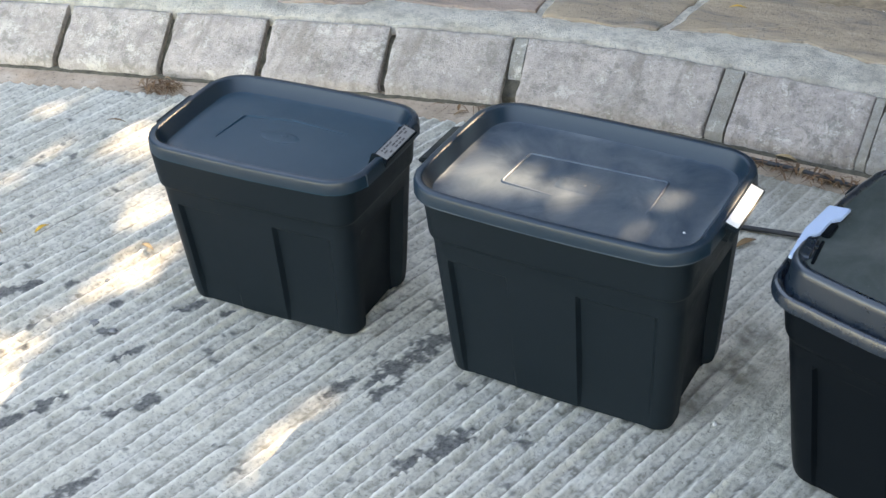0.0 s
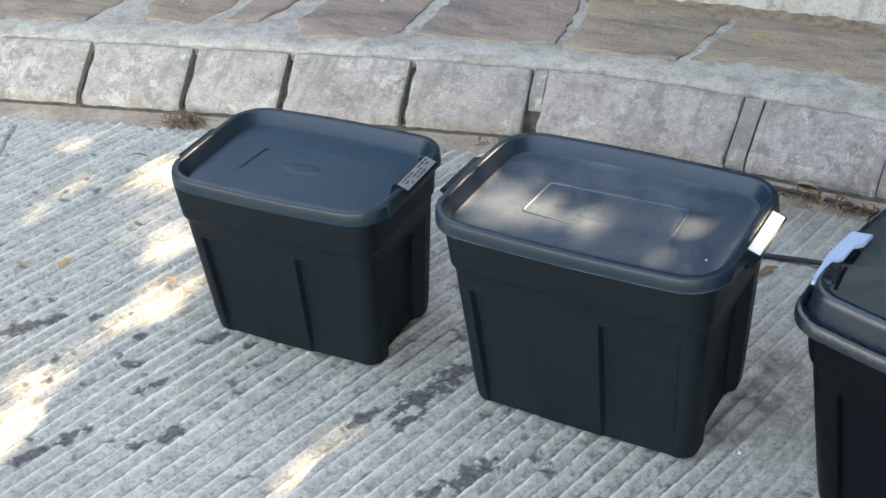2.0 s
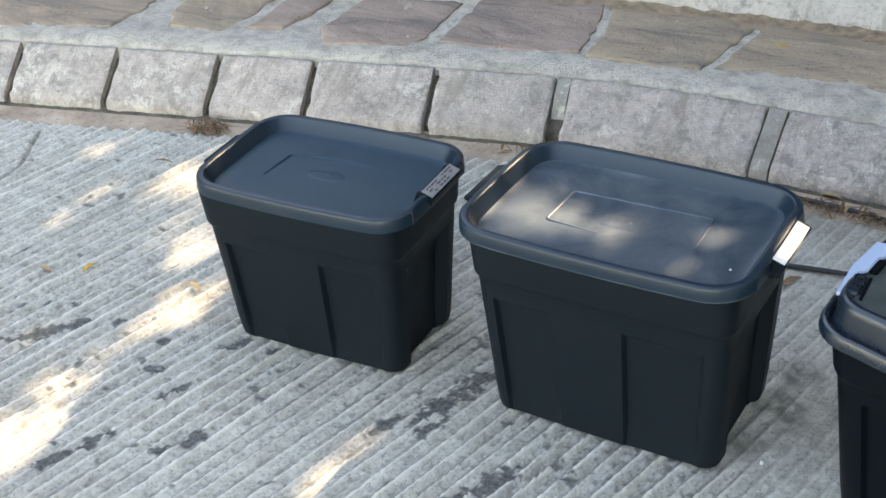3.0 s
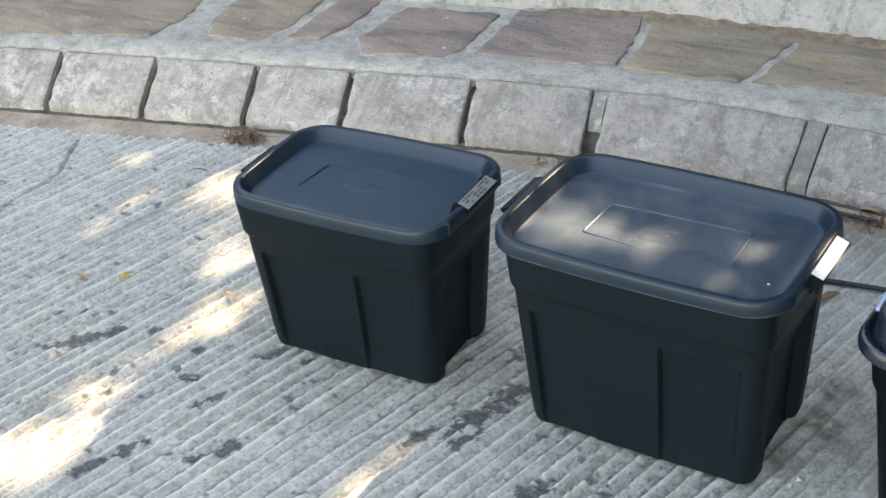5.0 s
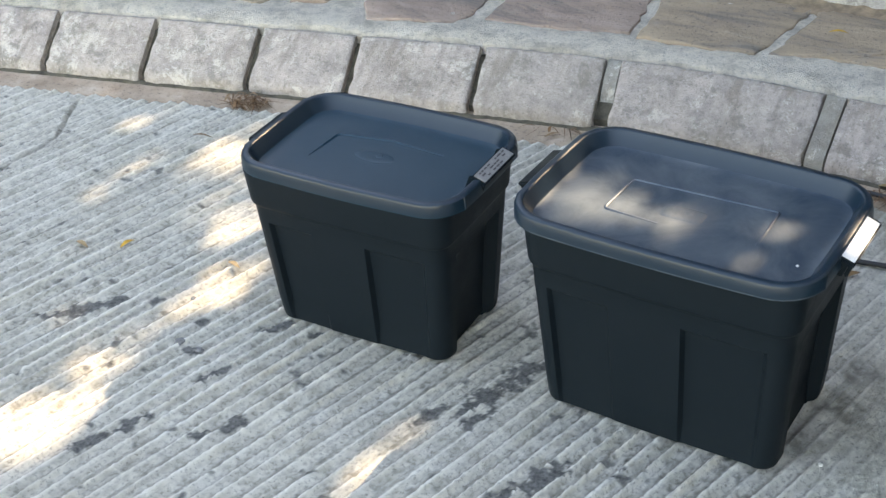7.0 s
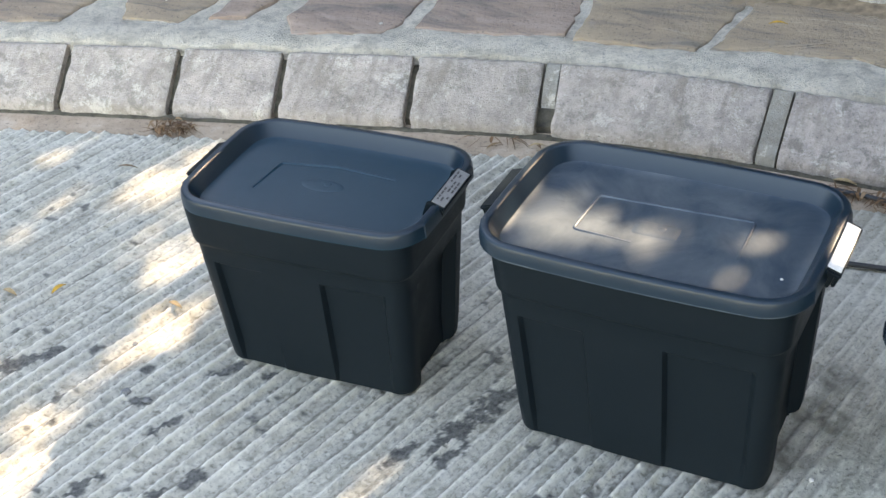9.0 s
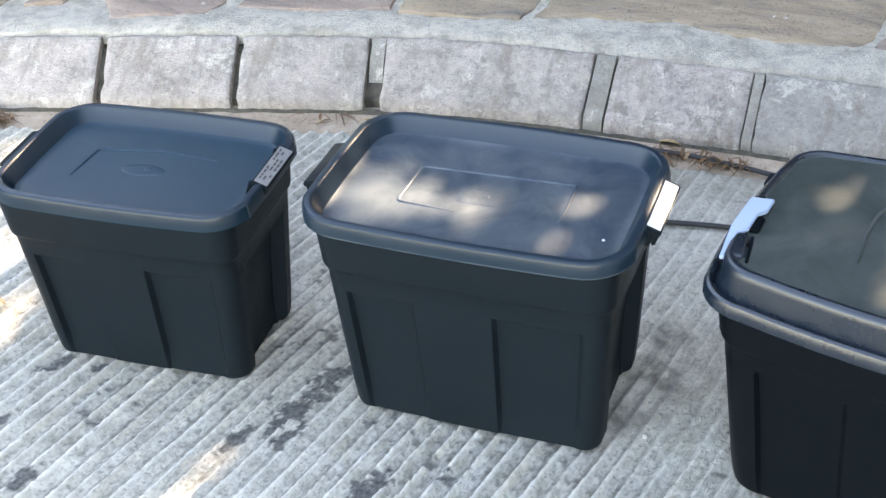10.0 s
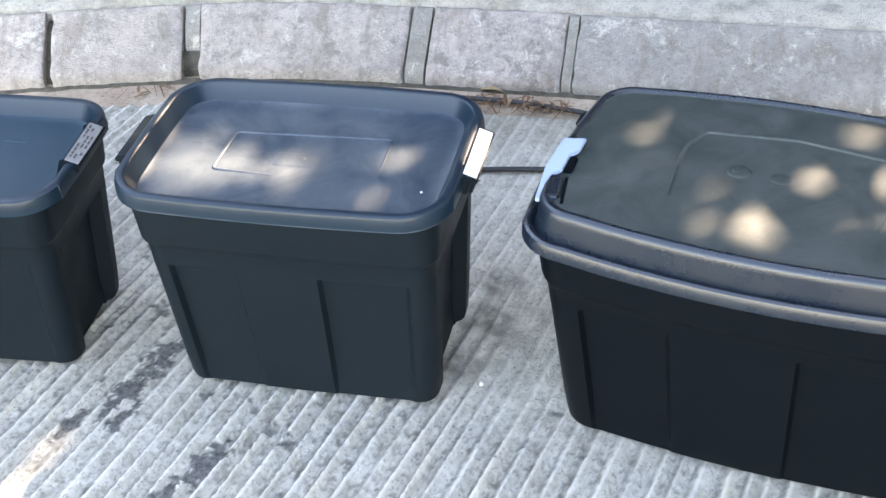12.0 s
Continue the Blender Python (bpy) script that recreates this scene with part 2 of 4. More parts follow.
def tube_mesh(name, path, radii, sides, material):
    verts, faces = [], []
    n = len(path)
    for i, p in enumerate(path):
        p = Vector(p)
        d = (Vector(path[min(i + 1, n - 1)]) - Vector(path[max(i - 1, 0)])).normalized()
        side = d.cross(Vector((0, 0, 1)))
        side = side.normalized() if side.length > 1e-4 else Vector((1, 0, 0))
        up = side.cross(d)
        r = radii[i] if isinstance(radii, (list, tuple)) else radii
        for k in range(sides):
            a = 2 * math.pi * k / sides
            verts.append(p + side * (math.cos(a) * r) + up * (math.sin(a) * r))
    for i in range(n - 1):
        for k in range(sides):
            j = (k + 1) % sides
            faces.append((i * sides + k, i * sides + j, (i + 1) * sides + j, (i + 1) * sides + k))
    faces.append(tuple(range(sides))[::-1])
    faces.append(tuple((n - 1) * sides + k for k in range(sides)))
    return mesh_from(name, verts, faces, material, True)


def lattice(seed):
    return np.random.RandomState(seed).rand(256, 256)


def value_noise(x, y, seed):
    """Smooth noise of 0..1 on arrays."""
    g = lattice(seed)
    xi, yi = np.floor(x).astype(int), np.floor(y).astype(int)
    fx, fy = x - xi, y - yi
    fx, fy = fx * fx * (3 - 2 * fx), fy * fy * (3 - 2 * fy)
    a, b = g[xi % 256, yi % 256], g[(xi + 1) % 256, yi % 256]
    c, d = g[xi % 256, (yi + 1) % 256], g[(xi + 1) % 256, (yi + 1) % 256]
    return (a * (1 - fx) + b * fx) * (1 - fy) + (c * (1 - fx) + d * fx) * fy


def fbm(x, y, seed, octaves=4):
    total, amp, s = 0.0, 0.5, 0.0
    for o in range(octaves):
        total = total + amp * value_noise(x * 2 ** o + 17.3 * o, y * 2 ** o + 5.1 * o, seed + o)
        s += amp
        amp *= 0.5
    return total / s


# ---------------------------------------------------------------- the kerb's line
# The foot of the kerb runs straight at about 16 degrees and bends to run level past the second box.
KX = np.linspace(-40, 40, 16001)
KSLOPE = np.tan(np.radians(16.3 - 15.2 / (1 + np.exp(-(KX + 0.40) / 0.13))))
KSLOPE = np.where(KX > 0.5, np.tan(np.radians(0.8)), KSLOPE)
KY = np.concatenate([[0], np.cumsum((KSLOPE[1:] + KSLOPE[:-1]) / 2 * np.diff(KX))])
KY += 0.688 - np.interp(-0.55, KX, KY)


def kerb_y(x):
    return np.interp(x, KX, KY)


def kerb_point(x, n):
    """The place n metres behind the kerb's foot, square to it."""
    s = float(np.interp(x, KX, KSLOPE))
    l = math.hypot(1, s)
    return x - s / l * n, float(kerb_y(x)) + n / l


# ---------------------------------------------------------------- ground
STAINS = [  # x, y, length, width, turn
    (-1.020, -0.315, 0.100, 0.030, 52), (-0.985, -0.268, 0.050, 0.016, 48), (-0.762, -0.303, 0.030, 0.020, 40),
    (-0.675, -0.180, 0.046, 0.018, 60), (-0.602, -0.160, 0.022, 0.012, 50), (-0.574, -0.414, 0.034, 0.026, 70),
    (-0.606, -0.462, 0.026, 0.016, 50), (-0.715, -0.490, 0.050, 0.018, 72), (-0.745, -0.560, 0.050, 0.022, 60),
    (-0.322, -0.245, 0.062, 0.020, 72), (-0.262, -0.150, 0.105, 0.034, 70), (-0.250, -0.217, 0.050, 0.020, 70),
    (-0.246, -0.078, 0.060, 0.030, 70), (-0.094, -0.275, 0.085, 0.030, 74), (-0.125, -0.330, 0.060, 0.022, 74),
    (0.000, -0.222, 0.028, 0.020, 20), (-0.545, -0.620, 0.060, 0.020, 70),
    (-0.915, -0.225, 0.020, 0.010, 50), (-0.685, -0.330, 0.060, 0.012, 72), (-0.80, -0.235, 0.02, 0.008, 60),
    (-0.86, -0.40, 0.03, 0.01, 60),
]


def ground_fields(x, y):
    """Height, groove dirt and shade, filler patches, damp film and lip light of the concrete at arrays of places."""
    n = y - kerb_y(x) + 0.082  # past the slab's edge towards the kerb
    turn = np.radians(79.0)
    g = x * np.sin(turn) - y * np.cos(turn)
    g = g + 0.016 * (fbm(x * 1.3, y * 1.3, 3, 2) - 0.5) + 0.055 * np.clip(x + 0.1, 0, 0.7) * (y + 0.3)
    along = x * np.cos(turn) + y * np.sin(turn)
    g = g + 0.010 * (fbm(g * 14, along * 2.0, 9, 3) - 0.5)
    g = g + 0.016 * (fbm(g * 19, g * 0 + 4, 11, 2) - 0.5)  # uneven spacing
    row = g / 0.0290
    k = np.floor(row)
    tall = 0.60 + 0.60 * lattice(22)[k.astype(int) % 256, 9]
    f = row - k
    d = f - 0.34
    ridge = np.where(d < 0, np.exp(-(d / 0.13) ** 2), np.exp(-(d / 0.30) ** 2)) * tall
    lip = np.exp(-(d / 0.085) ** 2) * tall
    torn = 0.45 * fbm(g * 230, along * 120, 31, 2) + 0.55 * fbm(x * 210, y * 210, 33, 2)
    torn = np.clip(0.5 + (torn - 0.5) * 1.5, 0, 1)
    fine = fbm(x * 240, y * 240, 41, 2)
    blot = fbm(x * 75, y * 75, 37, 3)
    wear = 0.55 + 0.9 * (fbm(x * 3.1, y * 3.1, 51, 3) - 0.35)
    wear = np.clip(wear, 0.25, 1.1) * np.clip(1 - 0.80 * np.clip((x - 0.14) / 0.12, 0, 1) * np.clip((y + 0.20) / 0.15, 0, 1), 0.12, 1)
    wear = wear * np.clip(1 - 0.6 * np.clip((y - 0.12) / 0.3, 0, 1) * np.clip((x + 0.35) / 0.3, 0, 1), 0.2, 1)
    # finer comb marks between the main lips, coming and going
    row2 = g / 0.0117 + 0.6 * fbm(along * 3, g * 20, 45, 2)
    f2 = row2 - np.floor(row2)
    comb = np.where(f2 < 0.2, f2 / 0.2, 1 - (f2 - 0.2) / 0.8) * np.clip((fbm(x * 4.2, y * 4.2, 47, 3) - 0.34) * 5, 0, 1)
    ragged = np.clip(ridge + 0.22 * (torn - 0.5) * (0.5 + lip), 0, 1.4)
    h = 0.0125 * wear * (ragged - 0.45) + 0.0038 * comb + 0.0024 * (torn - 0.5) + 0.0017 * (fine - 0.5) - 0.0022
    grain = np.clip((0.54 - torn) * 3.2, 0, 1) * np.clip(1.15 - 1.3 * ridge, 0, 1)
    # shade of the hollows between ridges, painted on top of the dirt
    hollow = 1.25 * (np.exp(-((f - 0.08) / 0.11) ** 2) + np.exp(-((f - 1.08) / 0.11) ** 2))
    dirt_shade = np.clip(0.85 * grain + 0.95 * hollow * np.clip(1.30 - torn, 0, 1), 0, 0.95) * np.clip(wear + 0.25, 0, 1) + 0.42 * (f2 < 0.16) * np.clip(comb * 3, 0, 1)
    dirt_shade = np.clip(dirt_shade, 0, 0.9)
    # brighter crests stand for the light caught on the lips
    crest_light = np.clip(lip * (0.55 + 0.9 * torn) + 0.5 * np.clip(torn - 0.62, 0, 1), 0, 1) * np.clip(wear + 0.25, 0, 1)
    stain = np.zeros_like(x)
    for sx, sy, sl, sw, st in STAINS:
        a = math.radians(st)
        u = ((x - sx) * math.cos(a) + (y - sy) * math.sin(a)) / (sl * 0.62)
        v = (-(x - sx) * math.sin(a) + (y - sy) * math.cos(a)) / (sw * 0.70)
        near = (u * u + v * v) < 5
        d = np.where(near, 1.0 - np.sqrt(u * u + v * v) + 1.9 * (blot - 0.5) + 0.8 * (fine - 0.5), 0)
        stain = np.maximum(stain, np.clip(d * 5.0, 0, 1))
    # small scattered specks of filler
    speck = fbm(x * 34, y * 34, 61, 3)
    stain = np.maximum(stain, 0.85 * np.clip((speck - 0.780) * 22, 0, 1) * (fbm(x * 2.4, y * 2.4, 63, 2) > 0.47))
    h = h * (1 - 0.75 * stain) - 0.0015 * stain
    # the crack by the slab's edge
    cx = -1.545 - 0.085 * np.clip((y - 0.12) / 0.15, 0, 1) + 0.02 * (fbm(y * 9, y * 0 + 2, 71, 3) - 0.5)
    crack = np.exp(-((x - cx) / 0.005) ** 2) * (y > -0.25)
    h = h - 0.010 * crack
    dirt_shade = np.maximum(dirt_shade, crack * 0.9)
    # soft dark marks with ragged edges
    for mx, my, ml, mw in ((0.235, 0.085, 0.075, 0.045), (0.228, 0.19, 0.05, 0.035), (0.175, -0.01, 0.05, 0.04)):
        dirt_shade = np.maximum(dirt_shade, 0.85 * np.clip(1.25 - np.hypot((x - mx) / ml, (y - my) / mw) + 2.2 * (fbm(x * 24, y * 24, 91, 3) - 0.5), 0, 1))
    # another long crack along the furrows
    gc = g - (-1.200 * np.sin(turn) - 0.16 * np.cos(turn)) + 0.010 * (fbm(along * 6, along * 0, 73, 3) - 0.5)
    crack = np.exp(-(gc / 0.005) ** 2) * np.clip(1 - np.abs(along + 0.12) / 0.5, 0, 1)
    h = h - 0.006 * crack
    dirt_shade = np.maximum(dirt_shade, crack * 0.8)
    # drop to the gutter bed behind the slab's edge
    drop = np.clip((n + 0.010 * (fbm(x * 20, y * 20, 81, 2) - 0.5)) / 0.012, 0, 1)
    h = h * (1 - drop) - 0.014 * drop
    film = np.clip(1 + (n - 0.01) / 0.16, 0, 1) * np.clip((x + 0.45) / 0.3, 0, 1) * 0.8
    return h, dirt_shade * (1 - drop), stain * (1 - drop), film, crest_light * (1 - stain)


def axis(fine0, fine1, step, far0, far1):
    lo = fine0 - np.geomspace(step, fine0 - far0, 26)[::-1]
    hi = fine1 + np.geomspace(step, far1 - fine1, 26)
    return np.concatenate([lo, np.arange(fine0, fine1, step), hi])


def build_ground():
    xs, ys = axis(-2.15, 1.00, 0.0028, -45, 45), axis(-0.78, 0.76, 0.0042, -45, 45)
    gx, gy = np.meshgrid(xs, ys)
    h, dirt_shade, stain, film, crest_light = ground_fields(gx.ravel(), gy.ravel())
    me = bpy.data.meshes.new("ground")
    nx, ny = len(xs), len(ys)
    co = np.stack([gx.ravel(), gy.ravel(), h], 1).astype(np.float32)
    i = np.arange(ny - 1)[:, None] * nx + np.arange(nx - 1)[None, :]
    quads = np.stack([i, i + 1, i + nx + 1, i + nx], -1).reshape(-1, 4)
    me.vertices.add(len(co))
    me.vertices.foreach_set("co", co.ravel())
    me.loops.add(quads.size)
    me.loops.foreach_set("vertex_index", quads.ravel().astype(np.int32))
    me.polygons.add(len(quads))
    me.polygons.foreach_set("loop_start", np.arange(0, quads.size, 4, dtype=np.int32))
    me.update(calc_edges=True)
    for name, field in (("dirt_shade", dirt_shade), ("stain", stain), ("film", film), ("crest_light", crest_light)):
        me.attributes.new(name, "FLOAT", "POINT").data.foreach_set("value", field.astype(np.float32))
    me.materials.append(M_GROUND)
    me.shade_smooth()
    return tagged(new("ground", me), "grey raked concrete driveway with worn furrows and dark patches", "ground", kind="structure")


build_ground()


def swept(name, x0, x1, step, profile, material, rough=0.0, seed=1, cap=True, smooth=True, worn=0.0):
    """A strip along the kerb's line. profile: (metres behind the foot, height)."""
    count = max(2, int(round((x1 - x0) / step)) + 1)
    rnd = random.Random(seed)
    verts, faces, m = [], [], len(profile)
    for i in range(count):
        x = x0 + (x1 - x0) * i / (count - 1)
        for j, (n, z) in enumerate(profile):
            wob = rough * (noise.noise((x * 22 + seed, n * 22, z * 22)) + 0.6 * noise.noise((x * 70, n * 70 + seed, z * 70)))
            sink, slide = 0.0, 0.0
            if worn and z > -0.01:  # chipped, rounded ends
                e = min(i, count - 1 - i)
                chip = max(0.0, noise.noise((seed * 3.1, j * 0.9, i > 5))) * 1.6 + 0.5
                sink = worn * chip * (1.0, 0.35, 0.08)[e] if e < 3 else 0.0
                slide = (1 if i < 5 else -1) * 0.6 * worn * chip * (e == 0)
            px, py = kerb_point(x + slide, n + wob + sink)
            verts.append((px, py, z + wob * 0.8 - sink * 0.8))
    for i in range(count - 1):
        for j in range(m - 1):
            a = i * m + j
            faces.append((a, a + m, a + m + 1, a + 1))
    if cap:
        faces.append(tuple(range(m)))
        faces.append(tuple((count - 1) * m + j for j in range(m))[::-1])
    me = mesh_from(name, verts, faces, material)
    return smooth_by_angle(me, 40) if smooth else me


# gutter bed between the slab and the kerb
gutter = tagged(new("gutter", swept("gutter", -9, 9, 0.02, [(-0.086, -0.006), (-0.06, -0.005), (-0.03, -0.004), (0.0, -0.003), (0.03, -0.003)], M_GUTTER, 0.0016, 5, cap=False)),
       "thin brown silted gutter strip along the kerb foot", "gutter", kind="structure")

# silt strip, made dark for the crevice shade along the kerb's foot
part("silt_seam", swept("silt_seam", -4, 3, 0.008, [(-0.0085, -0.006), (-0.004, -0.0005), (0.001, 0.002), (0.006, 0.002)], M_JOINT, 0.0042, 17, cap=False), gutter, "dark silt strip with the seam's shade")

# kerb: a run of cast blocks with open or filled joints
kerb = tagged(new("kerb", swept("kerb", -9, 9, 0.05, [(0.022, -0.02), (0.023, 0.012), (0.046, 0.030), (0.112, 0.078), (0.16, 0.080), (0.16, -0.02)], M_JOINT, 0.004, 3)),
              "weathered grey concrete kerb of sloped cast blocks", "kerb", kind="structure")
KERB_PROFILE = [(0.02, -0.02), (0.001, -0.004), (0.000, 0.012), (0.004, 0.024), (0.013, 0.032), (0.030, 0.044), (0.055, 0.062),
                (0.080, 0.080), (0.100, 0.094), (0.110, 0.1015), (0.117, 0.1050), (0.122, 0.1045), (0.1245, 0.099), (0.126, 0.085), (0.126, -0.02)]
JOINTS = [-4.10, -3.80, -3.55, -3.30, -3.05, -2.80, -2.55, -2.30, -2.05, -1.808, -1.560, -1.308, -1.080, -0.803]
BLOCKS = [(JOINTS[i] + 0.010, JOINTS[i + 1] - 0.007) for i in range(len(JOINTS) - 1)]
BLOCKS += [(-0.795, -0.545), (-0.510, -0.107), (-0.060, 0.198), (0.222, 0.835), (0.86, 1.25), (1.28, 1.70), (1.73, 2.2), (2.23, 2.7)]
BLOCKS += [(2.73 + 0.48 * k, 3.18 + 0.48 * k) for k in range(13)] + [(-4.35 - 0.25 * k, -4.12 - 0.25 * k) for k in range(19)]
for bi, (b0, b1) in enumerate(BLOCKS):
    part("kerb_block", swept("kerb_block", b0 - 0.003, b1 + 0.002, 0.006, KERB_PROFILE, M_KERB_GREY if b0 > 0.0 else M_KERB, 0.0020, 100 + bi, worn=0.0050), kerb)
# mortar plugs in the wide joints
for x0, x1, top in ((-0.5395, -0.5125, 1), (-0.1025, -0.0655, 0), (0.201, 0.219, 0)):
    prof = [(n + 0.0015, z - 0.001) for n, z in KERB_PROFILE]
    if top:
        prof = [(0.052, 0.0)] + [(0.056, 0.050)] + prof[7:]
    part("joint_plug", swept("joint_plug", x0, x1, 0.006, prof, M_FILLER, 0.0012, int(x0 * 1000) + 900), kerb, "rough grey mortar plug")

# bank behind the kerb: mortar bed with flagstones
BANK = [(0.1285, 0.080), (0.1295, 0.100), (0.134, 0.109), (0.150, 0.114), (0.180, 0.115), (0.21, 0.113), (0.25, 0.112), (0.32, 0.112), (0.42, 0.112), (0.6, 0.112), (40, 0.112)]
bank = tagged(new("bank", swept("bank", -9, 9, 0.012, BANK, M_MORTAR, 0.0058, 8, cap=False)),
              "rough mortar bed of the stone-paved bank", "pavement", kind="structure")


def flagstone(seed, outline, z=0.1150, thick=0.02, tilt=(0.0, 0.0)):
    """A riven slab with a ragged outline, slightly rounded rim and uneven face."""
    rnd = random.Random(seed)
    ring = []
    m = len(outline)
    for i in range(m):
        a, b = Vector(outline[i]), Vector(outline[(i + 1) % m])
        count = max(2, int((b - a).length / 0.022))
        for k in range(count):
            p = a.lerp(b, k / count)
            ring.append(p + Vector((rnd.uniform(-1, 1), rnd.uniform(-1, 1))) * 0.0045)
    c = sum(ring, Vector((0, 0))) / len(ring)
    verts, faces, r = [], [], len(ring)
    for scale, dz in ((1.0, -thick), (1.0, -0.004), (0.992, 0.0005), (0.97, 0.002), (0.72, 0.0025), (0.4, 0.0025)):
        for p in ring:
            q = c + (p - c) * scale
            bumpy = 0.006 * noise.noise((q.x * 9 + seed, q.y * 16, 0)) + 0.003 * noise.noise((q.x * 30, q.y * 40, seed))
            verts.append((q.x, q.y, z + dz + (bumpy if dz > -0.01 else 0) + tilt[0] * (q.x - c.x) + tilt[1] * (q.y - c.y)))
    for lv in range(5):
        for k in range(r):
            j = (k + 1) % r
            faces.append((lv * r + k, lv * r + j, (lv + 1) * r + j, (lv + 1) * r + k))
    verts.append((c.x, c.y, z + 0.002))
    for k in range(r):
        faces.append((5 * r + k, 5 * r + (k + 1) % r, len(verts) - 1))
    return smooth_by_angle(mesh_from("flagstone", verts, faces, M_STONE), 50)


STONES = [
    [(-2.9, 0.16), (-2.45, 0.30), (-2.30, 0.60), (-2.85, 0.55)],
    [(-2.40, 0.32), (-2.04, 0.452), (-1.69, 0.592), (-1.685, 0.72), (-1.76, 0.93), (-2.30, 0.80)],
    [(-1.560, 0.655), (-1.415, 0.683), (-1.40, 0.80), (-1.44, 1.02), (-1.66, 0.96), (-1.615, 0.76)],
    [(-1.362, 0.718), (-1.285, 0.757), (-1.268, 0.86), (-1.29, 1.04), (-1.40, 1.02), (-1.372, 0.85)],
    [(-1.192, 0.790), (-1.135, 0.722), (-0.950, 0.793), (-0.935, 0.86), (-0.965, 1.06), (-1.20, 1.00)],
    [(-0.898, 0.842), (-0.815, 0.862), (-0.715, 0.872), (-0.577, 0.922), (-0.600, 1.045), (-0.64, 1.185), (-0.93, 1.095)],
    [(-0.553, 0.908), (-0.400, 0.927), (-0.298, 0.944), (-0.285, 1.010), (-0.275, 1.225), (-0.62, 1.175), (-0.575, 1.05)],
    [(-0.278, 0.962), (-0.136, 1.000), (0.022, 1.018), (0.143, 0.992), (0.245, 0.989), (0.375, 1.018), (0.40, 1.10), (0.40, 1.25), (-0.258, 1.225), (-0.266, 1.01)],
    [(0.392, 1.016), (0.46, 1.000), (0.545, 0.995), (0.64, 0.985), (0.80, 0.99), (0.86, 1.10), (0.84, 1.25), (0.418, 1.25), (0.415, 1.10)],
]
for si, outline in enumerate(STONES):
    part("flagstone", flagstone(si + 3, outline, tilt=(0.0, 0.012 * ((si * 7) % 3 - 1))), bank)

# upper step of pale concrete behind the flagstones
def upper_line(x):
    return float(np.interp(x, [-9, -0.93, -0.63, -0.33, 0.0, 0.6, 9], [-1.1, 1.120, 1.203, 1.237, 1.268, 1.275, 1.275]))


def build_upper():
    prof = [(0.0, 0.10), (0.004, 0.128), (0.02, 0.150), (0.06, 0.185), (0.12, 0.228), (0.17, 0.25), (0.25, 0.258), (45, 0.26)]
    verts, faces, m = [], [], len(prof)
    xs = [-9 + 0.03 * i for i in range(601)]
    for x in xs:
        for n, z in prof:
            w = 0.010 * noise.noise((x * 9, n * 9, z * 20)) + 0.005 * noise.noise((x * 40, n * 40, z * 40))
            verts.append((x, upper_line(x) + n + w, z + w * 0.6))
    for i in range(len(xs) - 1):
        for j in range(m - 1):
            a = i * m + j
            faces.append((a, a + m, a + m + 1, a + 1))
    return smooth_by_angle(mesh_from("upper_step", verts, faces, M_UPPER), 50)


tagged(new("upper_step", build_upper()), "pale rough concrete step above the stone bank", "step", kind="structure")


def build_soil():
    verts, faces, m = [], [], 9
    xs = [-1.0 + 0.012 * i for i in range(170)]
    for x in xs:
        reach = 0.065 + 0.05 * noise.noise((x * 6, 1.7, 0)) + 0.03 * noise.noise((x * 31, 5.2, 0))
        reach *= min(1.0, (x + 1.02) * 2.2)
        for j in range(m):
            f = j / (m - 1)
            n = 0.012 - reach * f
            z = 0.127 - 0.016 * f ** 0.6 + 0.005 * noise.noise((x * 45, n * 45, 3)) * (1 - f) - 0.004 * (j == m - 1)
            verts.append((x, upper_line(x) + n, z))
    for i in range(len(xs) - 1):
        for j in range(m - 1):
            a = i * m + j
            faces.append((a, a + 1, a + m + 1, a + m))
    return mesh_from("soil", verts, faces, M_SILT, True)


tagged(new("soil", build_soil()), "brown soil and silt washed against the upper step", "soil", kind="stuff")


# ---------------------------------------------------------------- storage boxes
def outline(hx, hy, r, bow_x=0.0, bow_y=0.0, notches=None, depth=0.0, end_depth=0.0):
    """A rounded rectangle, counter-clockwise from the front left. bow: how far the long and short sides swell.
    notches: per long side, stretches (x0, x1) pushed in by depth; the short sides are pushed in by end_depth."""
    pts = []

    def long_side(sign):
        stops = [(-hx + r) + (2 * (hx - r)) * k / 10 for k in range(11)]
        for a, b in notches or ():
            stops += [a - 0.0010, a + 0.0032, b - 0.0060, b + 0.0015]
        for x in sorted(stops, reverse=sign > 0):
            push = 0.0
            for a, b in notches or ():
                if a + 0.003 <= x <= b - 0.0055:
                    push = depth
            pts.append((x, sign * (hy + bow_x * (1 - min(1.0, abs(x) / (hx - r)) ** 2) - push)))

    def short_side(sign):
        e = 0.62 * hy
        stops = [(-hy + r) + (2 * (hy - r)) * k / 6 for k in range(7)] + [-e - 0.002, -e + 0.008, e - 0.008, e + 0.002]
        for y in sorted(stops, reverse=sign < 0):
            push = end_depth if abs(y) <= e - 0.007 else 0.0
            pts.append((sign * (hx + bow_y * (1 - min(1.0, abs(y) / (hy - r)) ** 2) - push), y))

    def corner(cx, cy, a0):
        for k in range(1, 7):
            a = math.radians(a0 + 90 * k / 7)
            pts.append((cx + r * math.cos(a), cy + r * math.sin(a)))

    long_side(-1)
    corner(hx - r, -hy + r, 270)
    short_side(1)
    corner(hx - r, hy - r, 0)
    long_side(1)
    corner(-hx + r, hy - r, 90)
    short_side(-1)
    corner(-hx + r, -hy + r, 180)
    return pts


